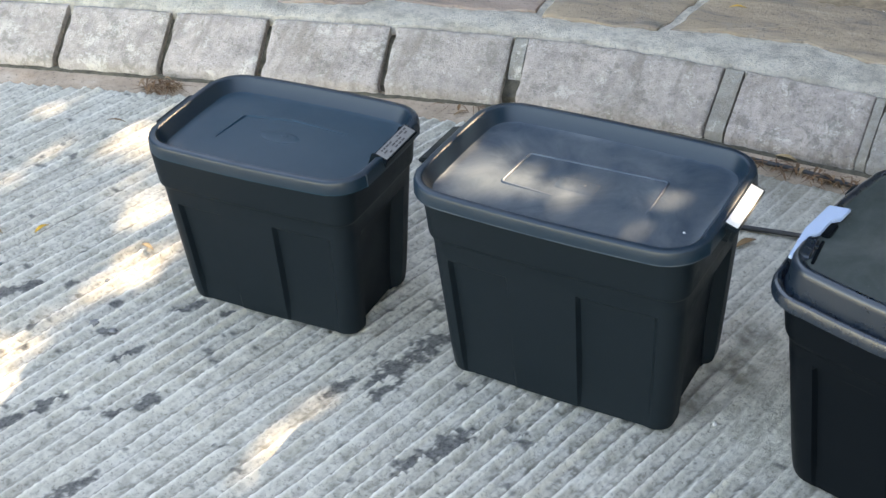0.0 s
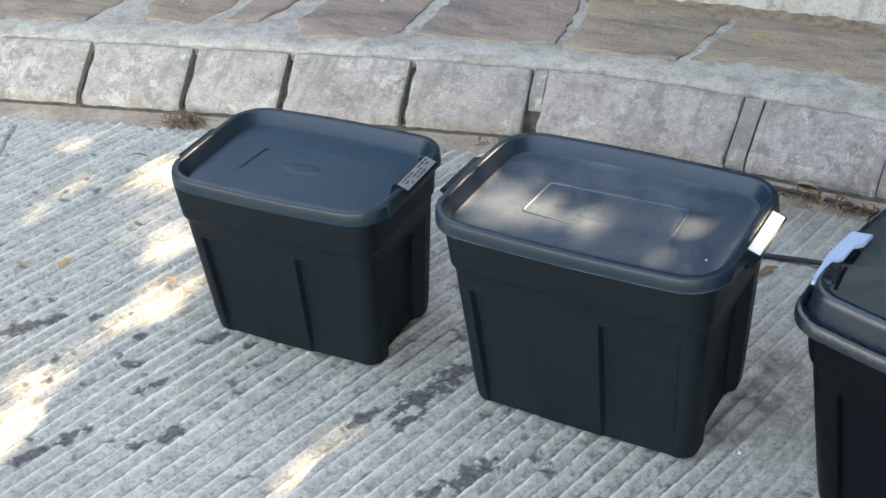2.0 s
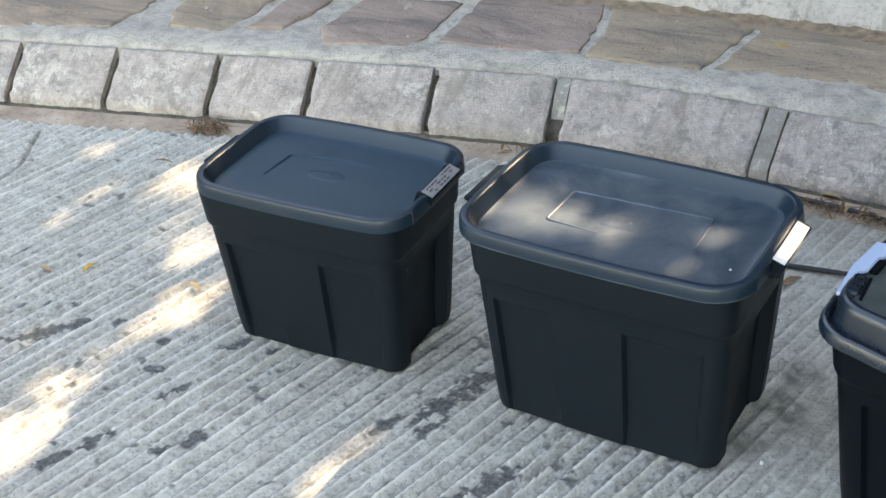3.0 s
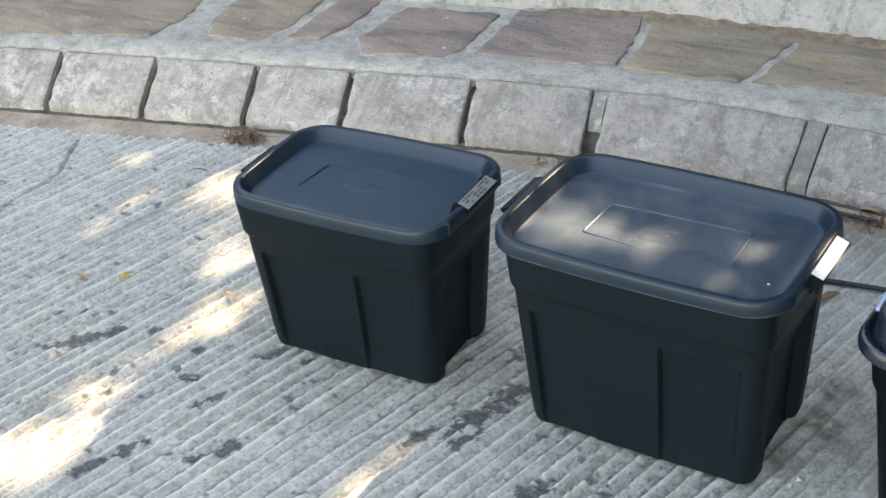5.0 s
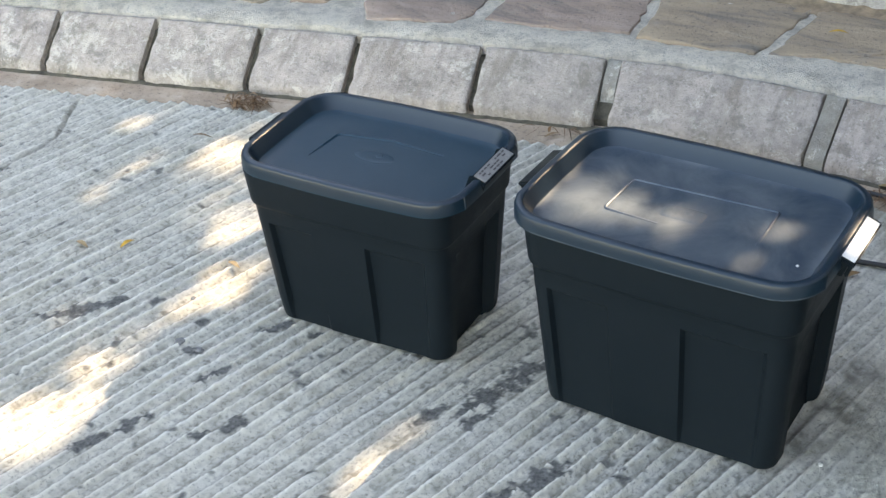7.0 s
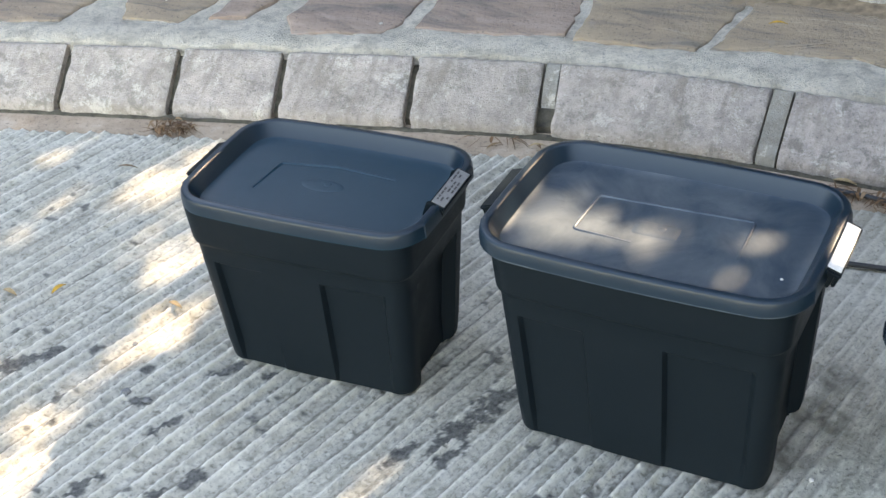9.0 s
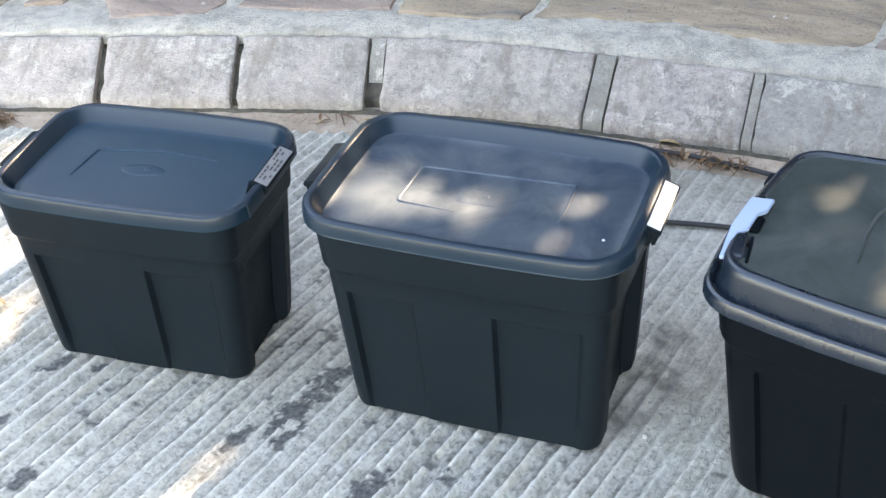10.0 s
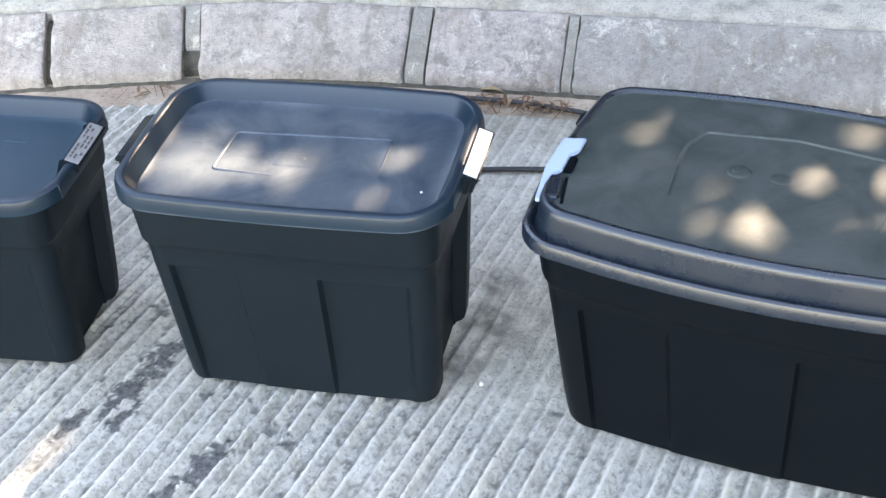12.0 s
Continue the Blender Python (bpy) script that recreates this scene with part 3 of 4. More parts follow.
def loft(name, rings, material, cap_first=True, cap_last=True, angle=32):
    verts, faces, m = [], [], len(rings[0][0])
    for pts, z in rings:
        verts += [(x, y, z) for x, y in pts]
    for i in range(len(rings) - 1):
        for k in range(m):
            j = (k + 1) % m
            faces.append((i * m + k, i * m + j, (i + 1) * m + j, (i + 1) * m + k))
    if cap_first:
        faces.append(tuple(range(m))[::-1])
    if cap_last:
        faces.append(tuple((len(rings) - 1) * m + k for k in range(m)))
    return smooth_by_angle(mesh_from(name, verts, faces, material), angle)


def box_body(hx0, hy0, hx1, hy1, top, ribs_top, band, notches, bow, material, depth=0.0095, end_depth=0.020, r=0.027):
    """Tapered wall with pushed-in panels below and a stepped band under the rim. 0: foot, 1: under the rim."""
    rings = []
    bottom = 0.004

    def at(z, grow, d, e=None):
        f = z / top
        hx, hy = hx0 + (hx1 - hx0) * f + grow, hy0 + (hy1 - hy0) * f + grow
        s = hx / hx0
        return outline(hx, hy, r + grow, bow * (0.6 + 0.4 * f), bow * 0.3, [(a * s, b * s) for a, b in notches], depth * d, end_depth * (d if e is None else e))

    rings.append((at(bottom, -0.014, 0.15, 0.6), bottom))
    rings.append((at(bottom, -0.007, 0.15, 0.6), bottom + 0.001))
    rings.append((at(bottom, -0.002, 0.2, 0.65), bottom + 0.005))
    rings.append((at(bottom, 0.0, 0.45, 0.8), bottom + 0.012))
    for k in range(1, 6):
        z = 0.012 + (ribs_top - 0.030) * k / 5
        rings.append((at(z, 0, 1 - 0.12 * (k == 5)), z))
    rings.append((at(ribs_top, 0, 0.8), ribs_top - 0.004))
    rings.append((at(ribs_top + 0.004, 0, 0), ribs_top + 0.003))
    rings.append((at(band - 0.004, 0, 0), band - 0.004))
    rings.append((at(band, 0.0015, 0), band - 0.001))
    rings.append((at(band, 0.0045, 0), band + 0.002))
    rings.append((at(band + 0.006, 0.0055, 0), band + 0.007))
    rings.append((at(top, 0.0055, 0), top))
    return loft("body", rings, material)


def lid_shell(hx, hy, r, bow, profile, material, tight=0.75, angle=24):
    """profile: (metres in from the outer edge, height), from the skirt's inside, over the rim, to the panel."""
    rings = []
    for inset, z in profile:
        rr = max(r - inset * tight, 0.012)
        rings.append((outline(hx - inset, hy - inset, rr, bow, bow * 0.4), z))
    return loft("lid", rings, material, cap_first=False, angle=angle)


def ridge(name, path, width, height, material):
    """A low rounded ridge along a flat path; path: (x, y) points."""
    verts, faces = [], []
    n = len(path)
    for i, p in enumerate(path):
        p = Vector(p)
        d = (Vector(path[min(i + 1, n - 1)]) - Vector(path[max(i - 1, 0)])).normalized()
        s = Vector((-d.y, d.x))
        fade = 1.0 if 0 < i < n - 1 else 0.15
        for off, z in ((-0.5, -0.0006), (-0.28, 0.75), (0, 1.0), (0.28, 0.75), (0.5, -0.0006)):
            q = p + s * off * width
            verts.append((q.x, q.y, height * fade * z if z > 0 else z))
    for i in range(n - 1):
        for j in range(4):
            a = i * 5 + j
            faces.append((a, a + 1, a + 6, a + 5))
    return mesh_from(name, verts, faces, material, True)


def pad(name, rx, ry, height, material, square=2.0, n=28):
    """A very low rounded boss."""
    verts, faces = [], []
    for s, z in ((1.0, -0.0003), (0.86, height * 0.6), (0.70, height), (0.4, height)):
        for k in range(n):
            a = 2 * math.pi * k / n
            c, d = math.cos(a), math.sin(a)
            verts.append((s * rx * math.copysign(abs(c) ** (2 / square), c), s * ry * math.copysign(abs(d) ** (2 / square), d), z))
    for lv in range(3):
        for k in range(n):
            j = (k + 1) % n
            faces.append((lv * n + k, lv * n + j, (lv + 1) * n + j, (lv + 1) * n + k))
    faces.append(tuple(3 * n + k for k in range(n)))
    return mesh_from(name, verts, faces, material, True)


def latch_handle(parent, x, y, z, length, width, turn, label_mat, ink, label, slope=14, flip=1):
    """Snap handle at a short side: a sloped grip plate with side cheeks and, on the near side, a sticker with rows of print."""
    m = pose(x, y, z, 0, flip * slope, turn)
    grip = part("handle", box_mesh("handle", width, length, 0.007, M_BODY, 0.002), parent, "black snap handle", m)
    part("handle_lip", box_mesh("handle_lip", 0.006, length * 0.94, 0.020, M_BODY, 0.0018), grip, m=pose(flip * (width / 2 - 0.004), 0, -0.012))
    for s in (-1, 1):
        part("cheek", box_mesh("cheek", width * 0.9, 0.007, 0.026, M_BODY, 0.0015), grip, m=pose(-flip * 0.006, s * (length / 2 - 0.008), -0.014))
    if label_mat:
        st = part("sticker", box_mesh("sticker", width * 0.80, length * 0.90, 0.0010, label_mat, 0.0004, 1), grip, label, pose(0, 0, 0.0042))
        rnd = random.Random(int(abs(x) * 1000))
        for row in range(3):
            u = (row - 1) * width * 0.22
            v = -length * 0.36
            while v < length * 0.34:
                w = rnd.uniform(0.004, 0.013)
                if rnd.random() < 0.8:
                    part("print_bar", box_mesh("print_bar", width * 0.10, w, 0.0006, ink, 0), st, m=pose(u, v + w / 2, 0.0007))
                v += w + 0.003
    return grip


def small_box(name, place, turn, hx, hy, rim, r, label, notches, bow, frame_path, pad_size, label_mat, ink, sticker_label, foot_in=(0.045, 0.036), lid_mat=M_LID_CLEAN, emblem_square=2.0, body_shift=(0.002, 0.007), mark=(0.0, -0.007), handle_out=0.006):
    box = thing(name, pose(*place, 0, 0, turn), label, "storage box", "storage boxes on the driveway")
    top = rim - 0.0245
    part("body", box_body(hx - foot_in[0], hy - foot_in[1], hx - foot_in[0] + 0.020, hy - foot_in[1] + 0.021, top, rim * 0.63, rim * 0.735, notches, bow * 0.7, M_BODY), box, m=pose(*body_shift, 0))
    drop = 0.0235
    profile = [(0.026, rim - 0.0242), (0.0016, rim - 0.0240), (0.0004, rim - 0.0232), (0.0002, rim - 0.0215), (0.0010, rim - 0.0060), (0.0022, rim - 0.0026),
               (0.0044, rim - 0.0007), (0.0070, rim), (0.0125, rim - 0.0002), (0.0146, rim - 0.0016), (0.0160, rim - 0.0042), (0.0262, rim - drop + 0.0032), (0.0280, rim - drop + 0.0010),
               (0.0315, rim - drop + 0.0001), (0.040, rim - drop - 0.0003), (0.048, rim - drop), (0.07, rim - drop + 0.0003)]
    pz = rim - drop + 0.0003
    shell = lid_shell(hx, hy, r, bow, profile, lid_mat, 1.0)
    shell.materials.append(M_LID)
    for face in shell.polygons:  # the rim is darker with little dust, the flat panel takes lid_mat
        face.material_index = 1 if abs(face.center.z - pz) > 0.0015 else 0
    lid = part("lid", shell, box, "dusty black lid with a raised rim")
    for path in frame_path:
        part("embossed_line", ridge("embossed_line", path, 0.0062, 0.0018 if lid_mat is M_LID_DUSTY else 0.0030, lid_mat), lid, m=pose(0, 0, pz))
    part("emblem", pad("emblem", *pad_size, lid_mat, emblem_square), lid, "low moulded emblem", pose(mark[0] - 0.007, mark[1] - 0.004, pz))
    part("gate_mark", pad("gate_mark", 0.0065, 0.0055, 0.0005, lid_mat), lid, m=pose(mark[0], mark[1], pz + pad_size[2]))
    latch_handle(box, hx + handle_out, 0.015, rim - 0.011 if handle_out > 0 else rim - 0.004, hy * 0.78, 0.026, 0, label_mat, ink, sticker_label, 20, 1)
    latch_handle(box, -hx - 0.012, 0.008, rim - 0.018, hy * 0.72, 0.026, 0, None, None, "", 16, -1)
    return box


def arc(points, n=6):
    """Points with rounded corners, for the moulded lines."""
    out = [Vector(points[0])]
    for a, b, c in zip(points, points[1:], points[2:]):
        a, b, c = Vector(a), Vector(b), Vector(c)
        p, q = b + (a - b).normalized() * 0.008, b + (c - b).normalized() * 0.008
        for k in range(n + 1):
            t = k / n
            out.append(p.lerp(b, t).lerp(b.lerp(q, t), t))
    out.append(Vector(points[-1]))
    return [(v.x, v.y) for v in out]


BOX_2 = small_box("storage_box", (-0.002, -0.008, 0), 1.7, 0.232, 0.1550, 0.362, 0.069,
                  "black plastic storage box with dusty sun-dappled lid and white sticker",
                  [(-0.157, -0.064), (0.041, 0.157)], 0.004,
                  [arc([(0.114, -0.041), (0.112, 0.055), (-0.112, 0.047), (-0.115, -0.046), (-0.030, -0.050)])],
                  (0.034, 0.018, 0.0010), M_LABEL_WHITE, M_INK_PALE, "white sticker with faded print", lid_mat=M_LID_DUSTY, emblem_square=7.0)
BOX_1 = small_box("storage_box", (-0.531, -0.0418, 0), 4.8, 0.205, 0.1380, 0.327, 0.064,
                  "small black plastic storage box with clean lid and grey sticker",
                  [(-0.134, -0.054), (0.036, 0.134)], 0.004,
                  [arc([(-0.110, -0.041), (-0.102, 0.038), (-0.007, 0.052), (0.094, 0.044)])],
                  (0.038, 0.017, 0.0008), M_LABEL_GREY, M_INK, "grey metallic sticker with rows of print", (0.040, 0.037), body_shift=(-0.002, -0.004), mark=(0.0, 0.0), handle_out=-0.006)


def large_box():
    """The wider box with a hooded lid, its long sides swelling outwards."""
    hx, hy, r, bow = 0.302, 0.183, 0.068, 0.020
    zf, zt = 0.3250, 0.3625
    box = thing("storage_box", pose(0.632, 0.011, 0, 0, 0, -8.3), "large black plastic storage box, hooded greenish lid, pale blue clip", "storage box", "storage boxes on the driveway")
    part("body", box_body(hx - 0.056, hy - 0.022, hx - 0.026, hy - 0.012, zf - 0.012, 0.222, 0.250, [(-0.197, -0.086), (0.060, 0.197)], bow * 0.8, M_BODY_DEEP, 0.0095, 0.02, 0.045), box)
    # outside: rolled flange, gutter, upright wall, rounded border standing proud of the panel
    profile = [(0.012, zf - 0.0205), (0.001, zf - 0.0205), (-0.0018, zf - 0.018), (-0.0012, zf - 0.008), (0.0014, zf - 0.0018), (0.0050, zf), (0.0088, zf - 0.0015),
               (0.0108, zf - 0.0065), (0.0128, zf - 0.0085), (0.0148, zf - 0.0065), (0.0162, zf + 0.001), (0.0190, zt - 0.013), (0.0202, zt - 0.0070), (0.0222, zt - 0.0028),
               (0.0255, zt - 0.0004), (0.0285, zt), (0.0315, zt - 0.0010), (0.0335, zt - 0.0036), (0.0360, zt - 0.0046), (0.0395, zt - 0.0040), (0.05, zt - 0.0030), (0.09, zt - 0.0026)]
    hood = lid_shell(hx, hy, r, bow, profile[:18] + [(0.040, zt - 0.012)], M_LID_RIM, angle=40)
    lid = part("lid", hood, box, "black hooded lid with a stepped rim")
    part("lid_panel", lid_shell(hx, hy, r, bow, profile[17:], M_LID_GREEN), lid, "dusty greenish-black top panel dappled with sun")
    pz = zt - 0.0026
    part("embossed_line", ridge("embossed_line", arc([(-0.127, -0.066), (-0.134, 0.000), (-0.134, 0.050), (-0.118, 0.088), (0.0, 0.102), (0.118, 0.088), (0.134, 0.050), (0.134, 0.000), (0.127, -0.066)]), 0.0062, 0.0030, M_LID_GREEN), lid, m=pose(0, -0.013, pz))
    for x, er, eh in ((-0.056, 0.0165, 0.0016), (-0.004, 0.014, 0.0009)):
        part("emblem", pad("emblem", er, er * 0.9, eh, M_LID_GREEN), lid, "low round moulded emblem", pose(x, -0.003, pz))
    part("gate_mark", pad("gate_mark", 0.006, 0.006, 0.0010, M_LID_GREEN), lid, m=pose(-0.060, -0.002, pz + 0.0014))
    for side in (-1, 1):
        # clip: a bent plate that lies over the rim and hooks into the lid at its far end
        bm = bmesh.new()
        ring = [(-0.0075, -0.115), (0.0030, -0.112), (0.0005, -0.070), (0.0110, -0.060), (0.0110, -0.024), (0.0190, -0.014), (0.0190, 0.016), (-0.0120, 0.012), (-0.0125, -0.058)]
        f = bm.faces.new([bm.verts.new((x, y, 0.012 * max(0.0, min(1.0, -(y + 0.058) / 0.057)) * -1.0)) for x, y in ring])
        ext = bmesh.ops.extrude_face_region(bm, geom=[f])
        bmesh.ops.translate(bm, vec=(0, 0, 0.006), verts=[v for v in ext["geom"] if isinstance(v, bmesh.types.BMVert)])
        bmesh.ops.recalc_face_normals(bm, faces=bm.faces)
        bmesh.ops.bevel(bm, geom=list(bm.edges), offset=0.0013, segments=2, affect="EDGES")
        me = bpy.data.meshes.new("clip")
        bm.to_mesh(me)
        bm.free()
        me.materials.append(M_CLIP)
        clip_turn = pose(side * 0.278, -0.013, zt - 0.002, 0, side * 5) @ Matrix.Diagonal((-side, 1, 1, 1))
        if side > 0:
            me.flip_normals()
        part("clip", smooth_by_angle(me), box, "pale blue plastic clip", clip_turn)
        part("clip_hinge", box_mesh("clip_hinge", 0.020, 0.030, 0.050, M_BODY, 0.003), box, m=pose(side * (hx - 0.021), 0.063, zf + 0.010))
        part("ear", box_mesh("ear", 0.022, 0.052, 0.030, M_LID_RIM, 0.005, 3), box, "rounded black rim block beside the clip", pose(side * 0.2665, -0.105, zt - 0.0130, 0, 0, side * -10))
        part("slot", box_mesh("slot", 0.0042, 0.056, 0.004, M_BODY_DEEP, 0.001), box, "dark slot beside the clip", pose(side * 0.2530, -0.107, zt - 0.0030, 0, 0, side * -12))
        part("hook", box_mesh("hook", 0.012, 0.034, 0.006, M_BODY_DEEP, 0.0015), box, "black hook of the clip", pose(side * 0.2625, -0.054, zt - 0.001, 0, 0, side * -4))
    return box


BOX_3 = large_box()


# ---------------------------------------------------------------- cables
def cable(label, pts, r=0.0048):
    path = []
    for a, b, c, d in zip([pts[0]] + pts[:-2], pts[:-1], pts[1:], pts[2:] + [pts[-1]]):
        a, b, c, d = (Vector(v) for v in (a, b, c, d))
        for k in range(10):
            t = k / 10
            path.append(0.5 * ((2 * b) + (c - a) * t + (2 * a - 5 * b + 4 * c - d) * t * t + (3 * b - a - 3 * c + d) * t ** 3))
    path.append(Vector(pts[-1]))
    tagged(new("cable", tube_mesh("cable", path, r, 10, M_CABLE)), label, "cable")


cable("black rubber cable lying loose between two storage boxes", [(-0.06, 0.40, 0.006), (0.03, 0.452, 0.006), (0.129, 0.476, 0.007), (0.234, 0.494, 0.006), (0.34, 0.50, 0.006), (0.46, 0.47, 0.006)])
cable("black rubber cable lying in the silt at the kerb foot", [(-0.16, 0.672, 0.004), (-0.05, 0.70, 0.005), (0.079, 0.704, 0.006), (0.154, 0.700, 0.006), (0.262, 0.684, 0.006), (0.38, 0.655, 0.006), (0.52, 0.62, 0.006)])


# ---------------------------------------------------------------- leaves and litter
def leaf_verts(verts, faces, place, length, width, turn, curl, lift, rnd):
    c, s = math.cos(turn), math.sin(turn)
    base = len(verts)
    steps = 5
    for i in range(steps + 1):
        t = i / steps
        w = width * math.sin(math.pi * (0.06 + 0.90 * t)) * (1 - 0.25 * t)
        z = lift * t + curl * math.sin(math.pi * t)
        for k, e in ((-1, 0.35), (0, 0.0), (1, 0.35)):
            lx, ly = (t - 0.5) * length, k * w * 0.5
            verts.append((place[0] + lx * c - ly * s, place[1] + lx * s + ly * c, place[2] + z + e * w * 0.5 * (1 if curl >= 0 else -0.2)))
    for i in range(steps):
        for k in range(2):
            a = base + i * 3 + k
            faces.append((a, a + 1, a + 4, a + 3))


def single_leaf(place, length, width, turn, material, label, curl=0.004):
    verts, faces = [], []
    leaf_verts(verts, faces, (0, 0, 0), length, width, 0, curl, 0.002, random)
    n = len(verts)
    verts += [(x, y, z - 0.0006) for x, y, z in verts]
    faces += [tuple(n + i for i in f[::-1]) for f in list(faces)]
    me = mesh_from("fallen_leaf", verts, faces, material, True)
    ob = new("fallen_leaf", me)
    ob.matrix_basis = pose(*place, 0, 0, turn)
    tagged(ob, label, "leaf", "fallen leaves")


single_leaf((-1.090, -0.120, 0.0030), 0.032, 0.012, 76, M_LEAF_YELLOW, "narrow yellow leaf lying on the raked concrete")
single_leaf((-1.166, -0.164, 0.0030), 0.040, 0.011, -10, M_LEAF_TAN, "narrow tan leaf lying on the raked concrete")
single_leaf((-0.864, -0.076, 0.0030), 0.036, 0.011, -12, M_LEAF_TAN, "narrow tan leaf lying on the raked concrete")
single_leaf((0.108, 0.425, 0.0035), 0.044, 0.017, 55, M_LEAF_BROWN, "curled brown leaf beside the loose cable")
single_leaf((-1.250, 0.270, 0.0030), 0.050, 0.006, 8, M_LEAF_BROWN, "thin dry twig leaf on the raked concrete")
single_leaf((-0.175, 1.095, 0.128), 0.040, 0.010, 10, M_LEAF_YELLOW, "narrow yellow leaf lying on the flagstones")
single_leaf((-0.52, 0.655, 0.001), 0.034, 0.009, 20, M_LEAF_TAN, "pale dry leaf in the gutter")
single_leaf((-0.60, 0.625, 0.001), 0.034, 0.007, 50, M_LEAF_BROWN, "brown dry leaf in the gutter")
single_leaf((0.07, 0.742, 0.002), 0.045, 0.013, -6, M_LEAF_TAN, "pale dry leaf at the kerb foot")


def litter(label, cx, cy, rx, ry, count, seed, turn, height=0.016):
    rnd = random.Random(seed)
    verts, faces = [], []
    for i in range(count):
        a, q = rnd.uniform(0, 2 * math.pi), math.sqrt(rnd.random())
        u, v = rx * q * math.cos(a), ry * q * math.sin(a)
        c, s = math.cos(turn), math.sin(turn)
        p = (cx + u * c - v * s, cy + u * s + v * c, 0.001 + height * rnd.random() * (1 - q * q))
        if rnd.random() < 0.6:
            leaf_verts(verts, faces, p, rnd.uniform(0.03, 0.07), rnd.uniform(0.0015, 0.004), rnd.uniform(0, 6.3), rnd.uniform(-0.003, 0.012), rnd.uniform(-0.002, 0.008), rnd)
        else:
            leaf_verts(verts, faces, p, rnd.uniform(0.014, 0.030), rnd.uniform(0.004, 0.010), rnd.uniform(0, 6.3), rnd.uniform(0.001, 0.010), rnd.uniform(0, 0.008), rnd)
    tagged(new("leaf_litter", mesh_from("leaf_litter", verts, faces, M_LITTER, True)), label, "litter", kind="stuff")


litter("small heap of dry brown needles at a kerb joint", -1.265, 0.432, 0.055, 0.024, 90, 4, 0.28, 0.016)
litter("dry brown leaves and needles in the silted gutter", 0.13, 0.693, 0.115, 0.028, 70, 6, 0.0, 0.010)
litter("a few dry needles in the gutter", -0.58, 0.640, 0.10, 0.022, 12, 8, 0.25, 0.004)


def clod(x, y, r, seed, label, material, category):
    bm = bmesh.new()
    bmesh.ops.create_icosphere(bm, subdivisions=2, radius=1.0)
    for v in bm.verts:
        v.co *= 1 + 0.35 * noise.noise(v.co * 1.6 + Vector((seed, 0, 0)))
        v.co = Vector((v.co.x * r, v.co.y * r * 0.75, max(v.co.z * r * 0.5, -0.25 * r)))
    me = bpy.data.meshes.new("stone_chip")
    bm.to_mesh(me)
    bm.free()
    me.materials.append(material)
    ob = new("stone_chip", me)
    ob.matrix_basis = pose(x, y, r * 0.2, 0, 0, seed * 40)
    tagged(ob, label, category, "loose chips")


clod(-0.792, -0.298, 0.011, 2, "dark stone chip lying on the raked concrete", M_CHIP, "stone")
clod(-0.748, -0.300, 0.008, 5, "dark stone chip lying on the raked concrete", M_CHIP, "stone")
clod(0.240, -0.050, 0.005, 7, "tiny pale stone chip on the concrete", M_LABEL_WHITE, "stone")
clod(-0.860, -0.190, 0.006, 9, "dark stone chip lying on the raked concrete", M_CHIP, "stone")

# white fleck on the second box's lid
fleck = new("paint_fleck", pad("paint_fleck", 0.0022, 0.0018, 0.0012, M_LABEL_WHITE, n=10))
fleck.matrix_basis = pose(0.180, -0.065, 0.3390)
tagged(fleck, "tiny white fleck on the black lid", "fleck")


# ---------------------------------------------------------------- the tree whose shade lies over the place
SLIP = Vector((TO_SUN.x / TO_SUN.z, TO_SUN.y / TO_SUN.z))
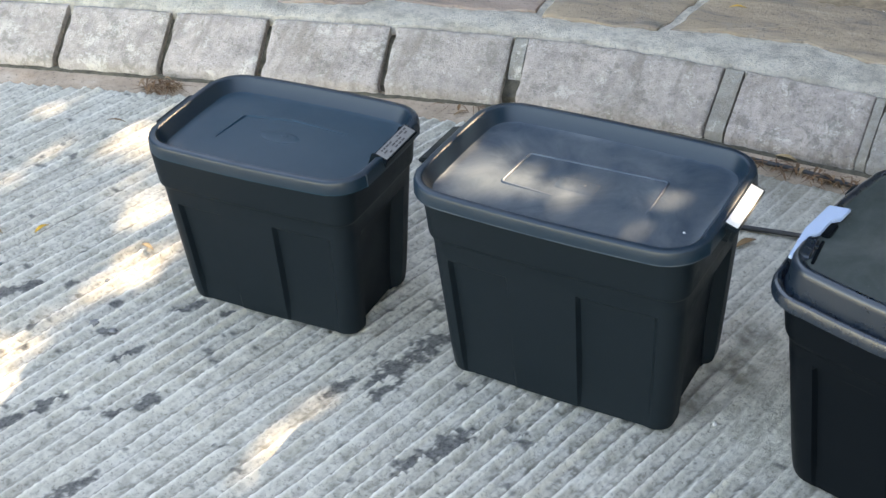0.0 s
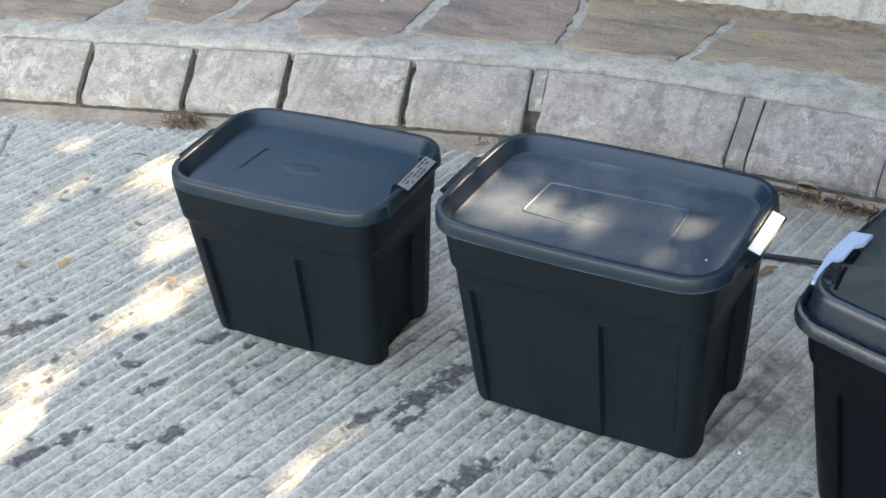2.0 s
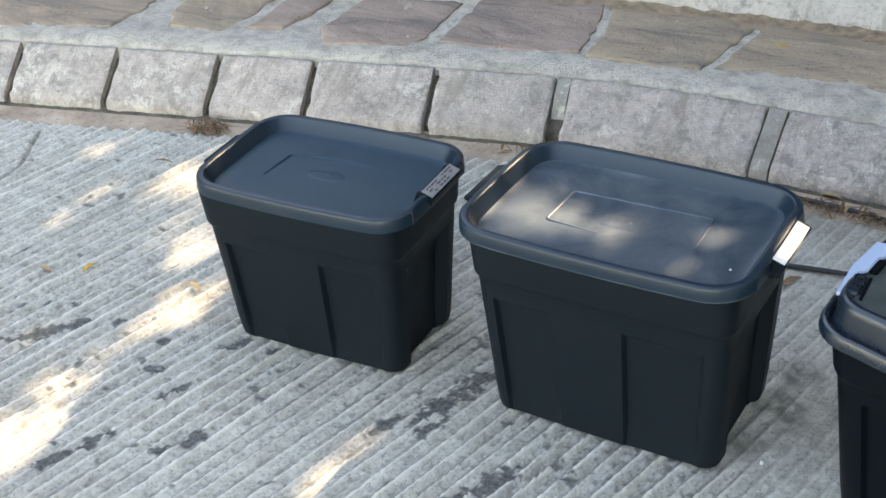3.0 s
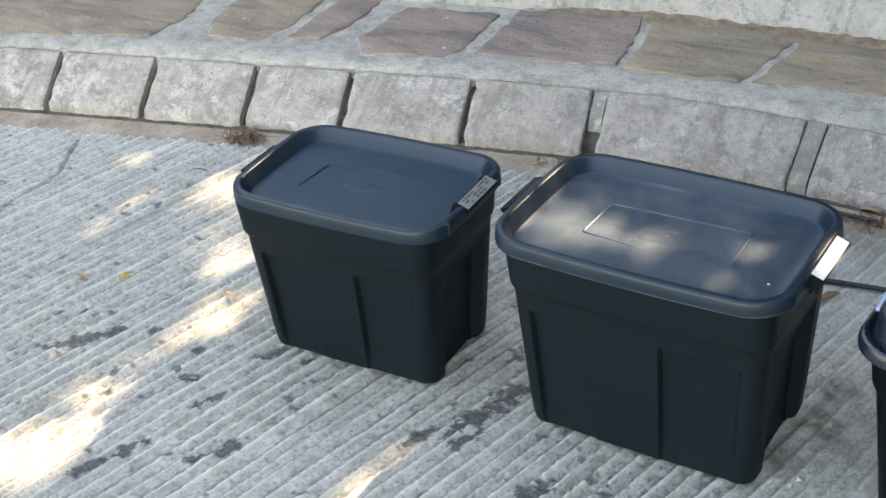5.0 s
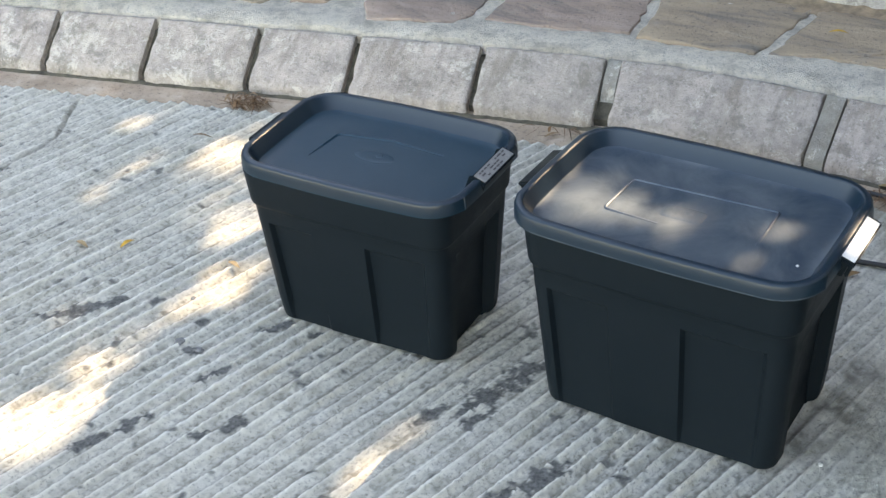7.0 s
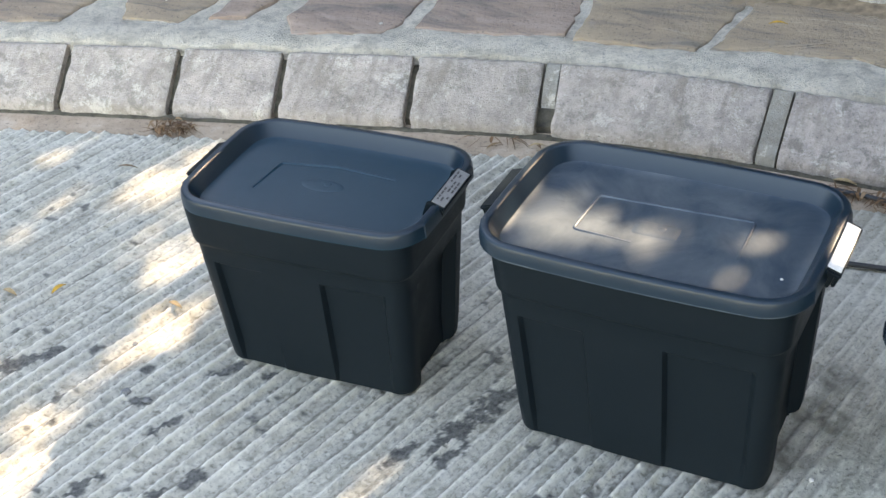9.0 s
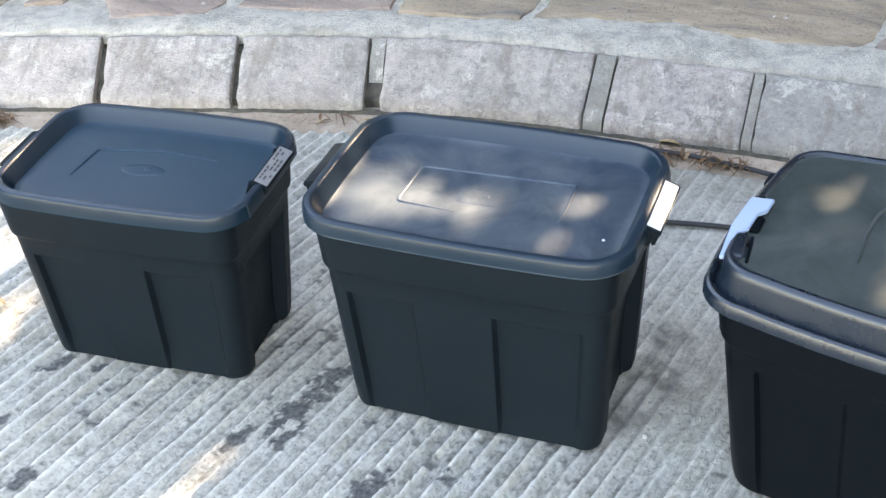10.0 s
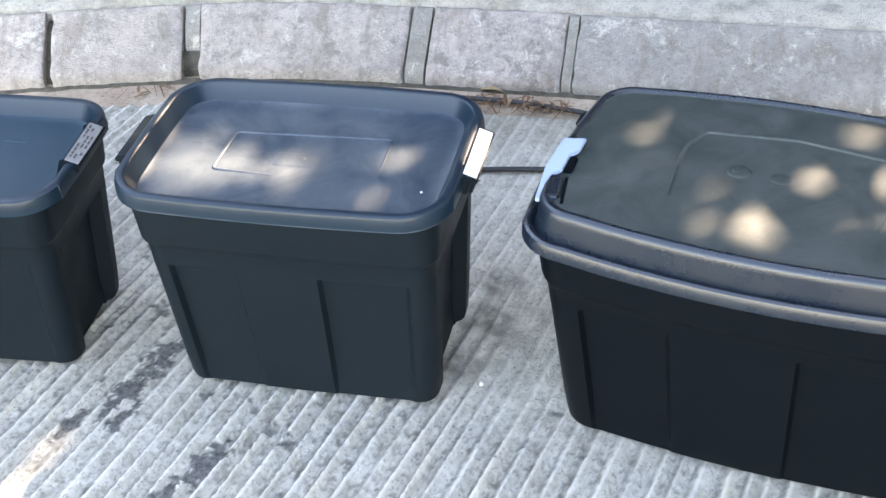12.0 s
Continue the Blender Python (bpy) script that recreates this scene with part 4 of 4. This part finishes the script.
# gaps in the crown: where their light lands (x, y, z), length, width, turn, share of leaves missing
GAPS = [
    (-0.930, 0.070, 0.0, 0.095, 0.062, 60, 0.92), (-0.850, -0.080, 0.0, 0.120, 0.040, 80, 0.83), (-0.830, -0.220, 0.0, 0.130, 0.022, 80, 0.72),
    (-1.165, 0.290, 0.0, 0.140, 0.034, 76, 0.94), (-0.840, -0.400, 0.0, 0.060, 0.030, 80, 0.80), (-0.820, -0.540, 0.0, 0.130, 0.060, 80, 0.98), (-0.900, -0.640, 0.0, 0.120, 0.050, 74, 0.98),
    (-0.340, -0.380, 0.0, 0.150, 0.045, 80, 0.84), (-0.380, 0.120, 0.0, 0.070, 0.012, 80, 0.60), (-0.880, -0.330, 0.0, 0.150, 0.022, 74, 0.66),
    (-1.300, 0.120, 0.0, 0.140, 0.022, 74, 0.80), (-1.020, 0.200, 0.0, 0.120, 0.020, 76, 0.85), (-1.430, 0.230, 0.0, 0.120, 0.022, 74, 0.84), (-1.080, -0.020, 0.0, 0.120, 0.014, 74, 0.55),
    (-0.100, -0.058, 0.345, 0.075, 0.042, 20, 1.0), (-0.035, -0.012, 0.345, 0.070, 0.034, 10, 0.98), (-0.095, 0.025, 0.345, 0.090, 0.055, 8, 0.88),
    (-0.160, -0.010, 0.345, 0.105, 0.040, 78, 0.84), (0.000, -0.070, 0.345, 0.065, 0.034, 60, 0.89), (0.128, -0.020, 0.345, 0.105, 0.024, 76, 0.94),
    (0.095, -0.115, 0.345, 0.045, 0.010, 0, 0.93), (0.060, 0.030, 0.345, 0.080, 0.040, 0, 0.75), (-0.200, -0.040, 0.345, 0.09, 0.008, 78, 0.80), (0.238, 0.015, 0.345, 0.050, 0.040, 90, 1.0),
    (0.640, 0.010, 0.360, 0.250, 0.150, -8, 0.58), (0.440, 0.090, 0.360, 0.050, 0.025, 50, 0.62), (0.585, -0.110, 0.360, 0.040, 0.012, 0, 0.60),
    (0.650, -0.130, 0.360, 0.030, 0.010, 60, 0.62), (0.735, -0.060, 0.360, 0.035, 0.020, 30, 0.68), (0.660, 0.020, 0.360, 0.030, 0.010, 20, 0.72),
    (-1.150, 0.080, 0.0, 0.300, 0.180, 78, 0.52), (-0.960, -0.280, 0.0, 0.250, 0.100, 78, 0.36),
]
# boughs that keep a place in shade: where their shade lies, and its half length and width
BOUGHS = [(-0.54, -0.04, 0.32, 0.23, 0.17), (-0.52, -0.05, 0.31, 0.21, 0.15), (-0.05, -0.42, 0.0, 0.20, 0.25), (-0.60, -0.45, 0.0, 0.16, 0.14), (0.02, 0.10, 0.35, 0.22, 0.06)]


def in_gap(gx, gy, rnd):
    for x, y, z, l, w, turn, share in GAPS:
        cx, cy = x - SLIP.x * z, y - SLIP.y * z
        a = math.radians(turn)
        u = ((gx - cx) * math.cos(a) + (gy - cy) * math.sin(a)) / (l + 0.015)
        v = (-(gx - cx) * math.sin(a) + (gy - cy) * math.cos(a)) / (w + 0.015)
        if u * u + v * v < 1 and rnd.random() < share:
            return True
    return False


def build_tree():
    rnd = random.Random(11)
    centre = Vector((-0.25 + SLIP.x * 3.0, 0.35 + SLIP.y * 3.0, 3.0))
    foot = Vector((centre.x - 1.2, centre.y + 0.9, 0.05))
    tree = thing("tree", Matrix.Translation(foot), "broad-leaved tree whose crown shades the driveway", "tree")
    fork = Vector((0.5, 0.35, 2.0))
    part("trunk", tube_mesh("trunk", [(0, 0, 0), (0.05, 0.02, 0.6), (0.18, 0.12, 1.1), (0.34, 0.22, 1.6), tuple(fork)], [0.20, 0.16, 0.14, 0.13, 0.12], 14, M_BARK), tree)
    for k in range(9):
        a = 2 * math.pi * k / 9 + rnd.uniform(-0.2, 0.2)
        tip = centre - foot + Vector((1.9 * math.cos(a), 1.9 * math.sin(a), rnd.uniform(-0.1, 0.7)))
        mid = fork.lerp(tip, 0.5) + Vector((rnd.uniform(-0.2, 0.2), rnd.uniform(-0.2, 0.2), 0.25))
        part("limb", tube_mesh("limb", [tuple(fork - Vector((0, 0, 0.1))), tuple(fork.lerp(mid, 0.5)), tuple(mid), tuple(mid.lerp(tip, 0.6)), tuple(tip)], [0.08, 0.06, 0.045, 0.03, 0.012], 8, M_BARK), tree)
    verts, faces = [], []
    made = 0
    while made < 102000:
        a, q = rnd.uniform(0, 2 * math.pi), math.sqrt(rnd.random())
        lump = 1 + 0.16 * math.sin(3 * a + 1) + 0.10 * math.sin(7 * a)
        rad = 2.75 * q * lump
        p = centre + Vector((rad * math.cos(a), rad * math.sin(a), rnd.uniform(-0.35, 0.75) * math.sqrt(max(0.05, 1 - q * q))))
        made += 1
        if made > 84000:  # a denser bough over the bank
            g = Vector((rnd.uniform(-2.3, 1.2), rnd.uniform(0.50, 1.6)))
            p = Vector((g.x + SLIP.x * p.z, g.y + SLIP.y * p.z, p.z))
        if made > 93000:
            x, y, z, l, w = BOUGHS[made % len(BOUGHS)]
            p = Vector((x + SLIP.x * (p.z - z) + rnd.uniform(-l, l), y + SLIP.y * (p.z - z) + rnd.uniform(-w, w), p.z))
        if in_gap(p.x - SLIP.x * p.z, p.y - SLIP.y * p.z, rnd):
            continue
        u = Vector((rnd.gauss(0, 1), rnd.gauss(0, 1), rnd.gauss(0, 0.45))).normalized()
        w = u.cross(Vector((rnd.gauss(0, 0.5), rnd.gauss(0, 0.5), 1))).normalized()
        l, b = rnd.uniform(0.035, 0.060), rnd.uniform(0.016, 0.025)
        p = p - foot
        n = len(verts)
        fold = u.cross(w) * b * 0.4
        verts += [p - u * l, p - u * l * 0.2 + w * b + fold, p - u * l * 0.2 - w * b + fold, p + u * l * 0.5 + w * b * 0.7 + fold, p + u * l * 0.5 - w * b * 0.7 + fold, p + u * l, p + u * l * 0.2]
        faces += [(n, n + 1, n + 6), (n, n + 6, n + 2), (n + 1, n + 3, n + 6), (n + 2, n + 6, n + 4), (n + 3, n + 5, n + 6), (n + 4, n + 6, n + 5)]
    part("crown", mesh_from("crown", verts, faces, M_FOLIAGE), tree, "dense green crown with small gaps")


build_tree()


def build_sky_blockers():
    """Unseen dark trees, added to block the sky behind the bank and on the far side of the boxes."""
    rnd = random.Random(23)
    verts, faces = [], []
    for i in range(30000):
        a = radians(rnd.uniform(-52, 212))
        d = rnd.uniform(5.2, 8.0)
        top = 8.6 + 1.0 * math.sin(a * 5) + 0.6 * math.sin(a * 13)
        top = min(top, 3.6) if a > radians(138) or radians(56) < a < radians(110) else top
        p = Vector((d * math.cos(a), 1.0 + d * math.sin(a), rnd.uniform(0.2, top)))
        u = Vector((rnd.gauss(0, 1), rnd.gauss(0, 1), rnd.gauss(0, 1))).normalized()
        w = u.cross(Vector((rnd.gauss(0, 1), rnd.gauss(0, 1), rnd.gauss(0, 1)))).normalized()
        l, b = rnd.uniform(0.12, 0.26), rnd.uniform(0.07, 0.13)
        n = len(verts)
        verts += [p - u * l, p + w * b, p + u * l, p - w * b]
        faces.append((n, n + 1, n + 2, n + 3))
    tagged(new("tree_belt", mesh_from("tree_belt", verts, faces, M_FOLIAGE_DARK)), "unseen trees added to block the sky beyond the bank", "trees", kind="stuff")


build_sky_blockers()
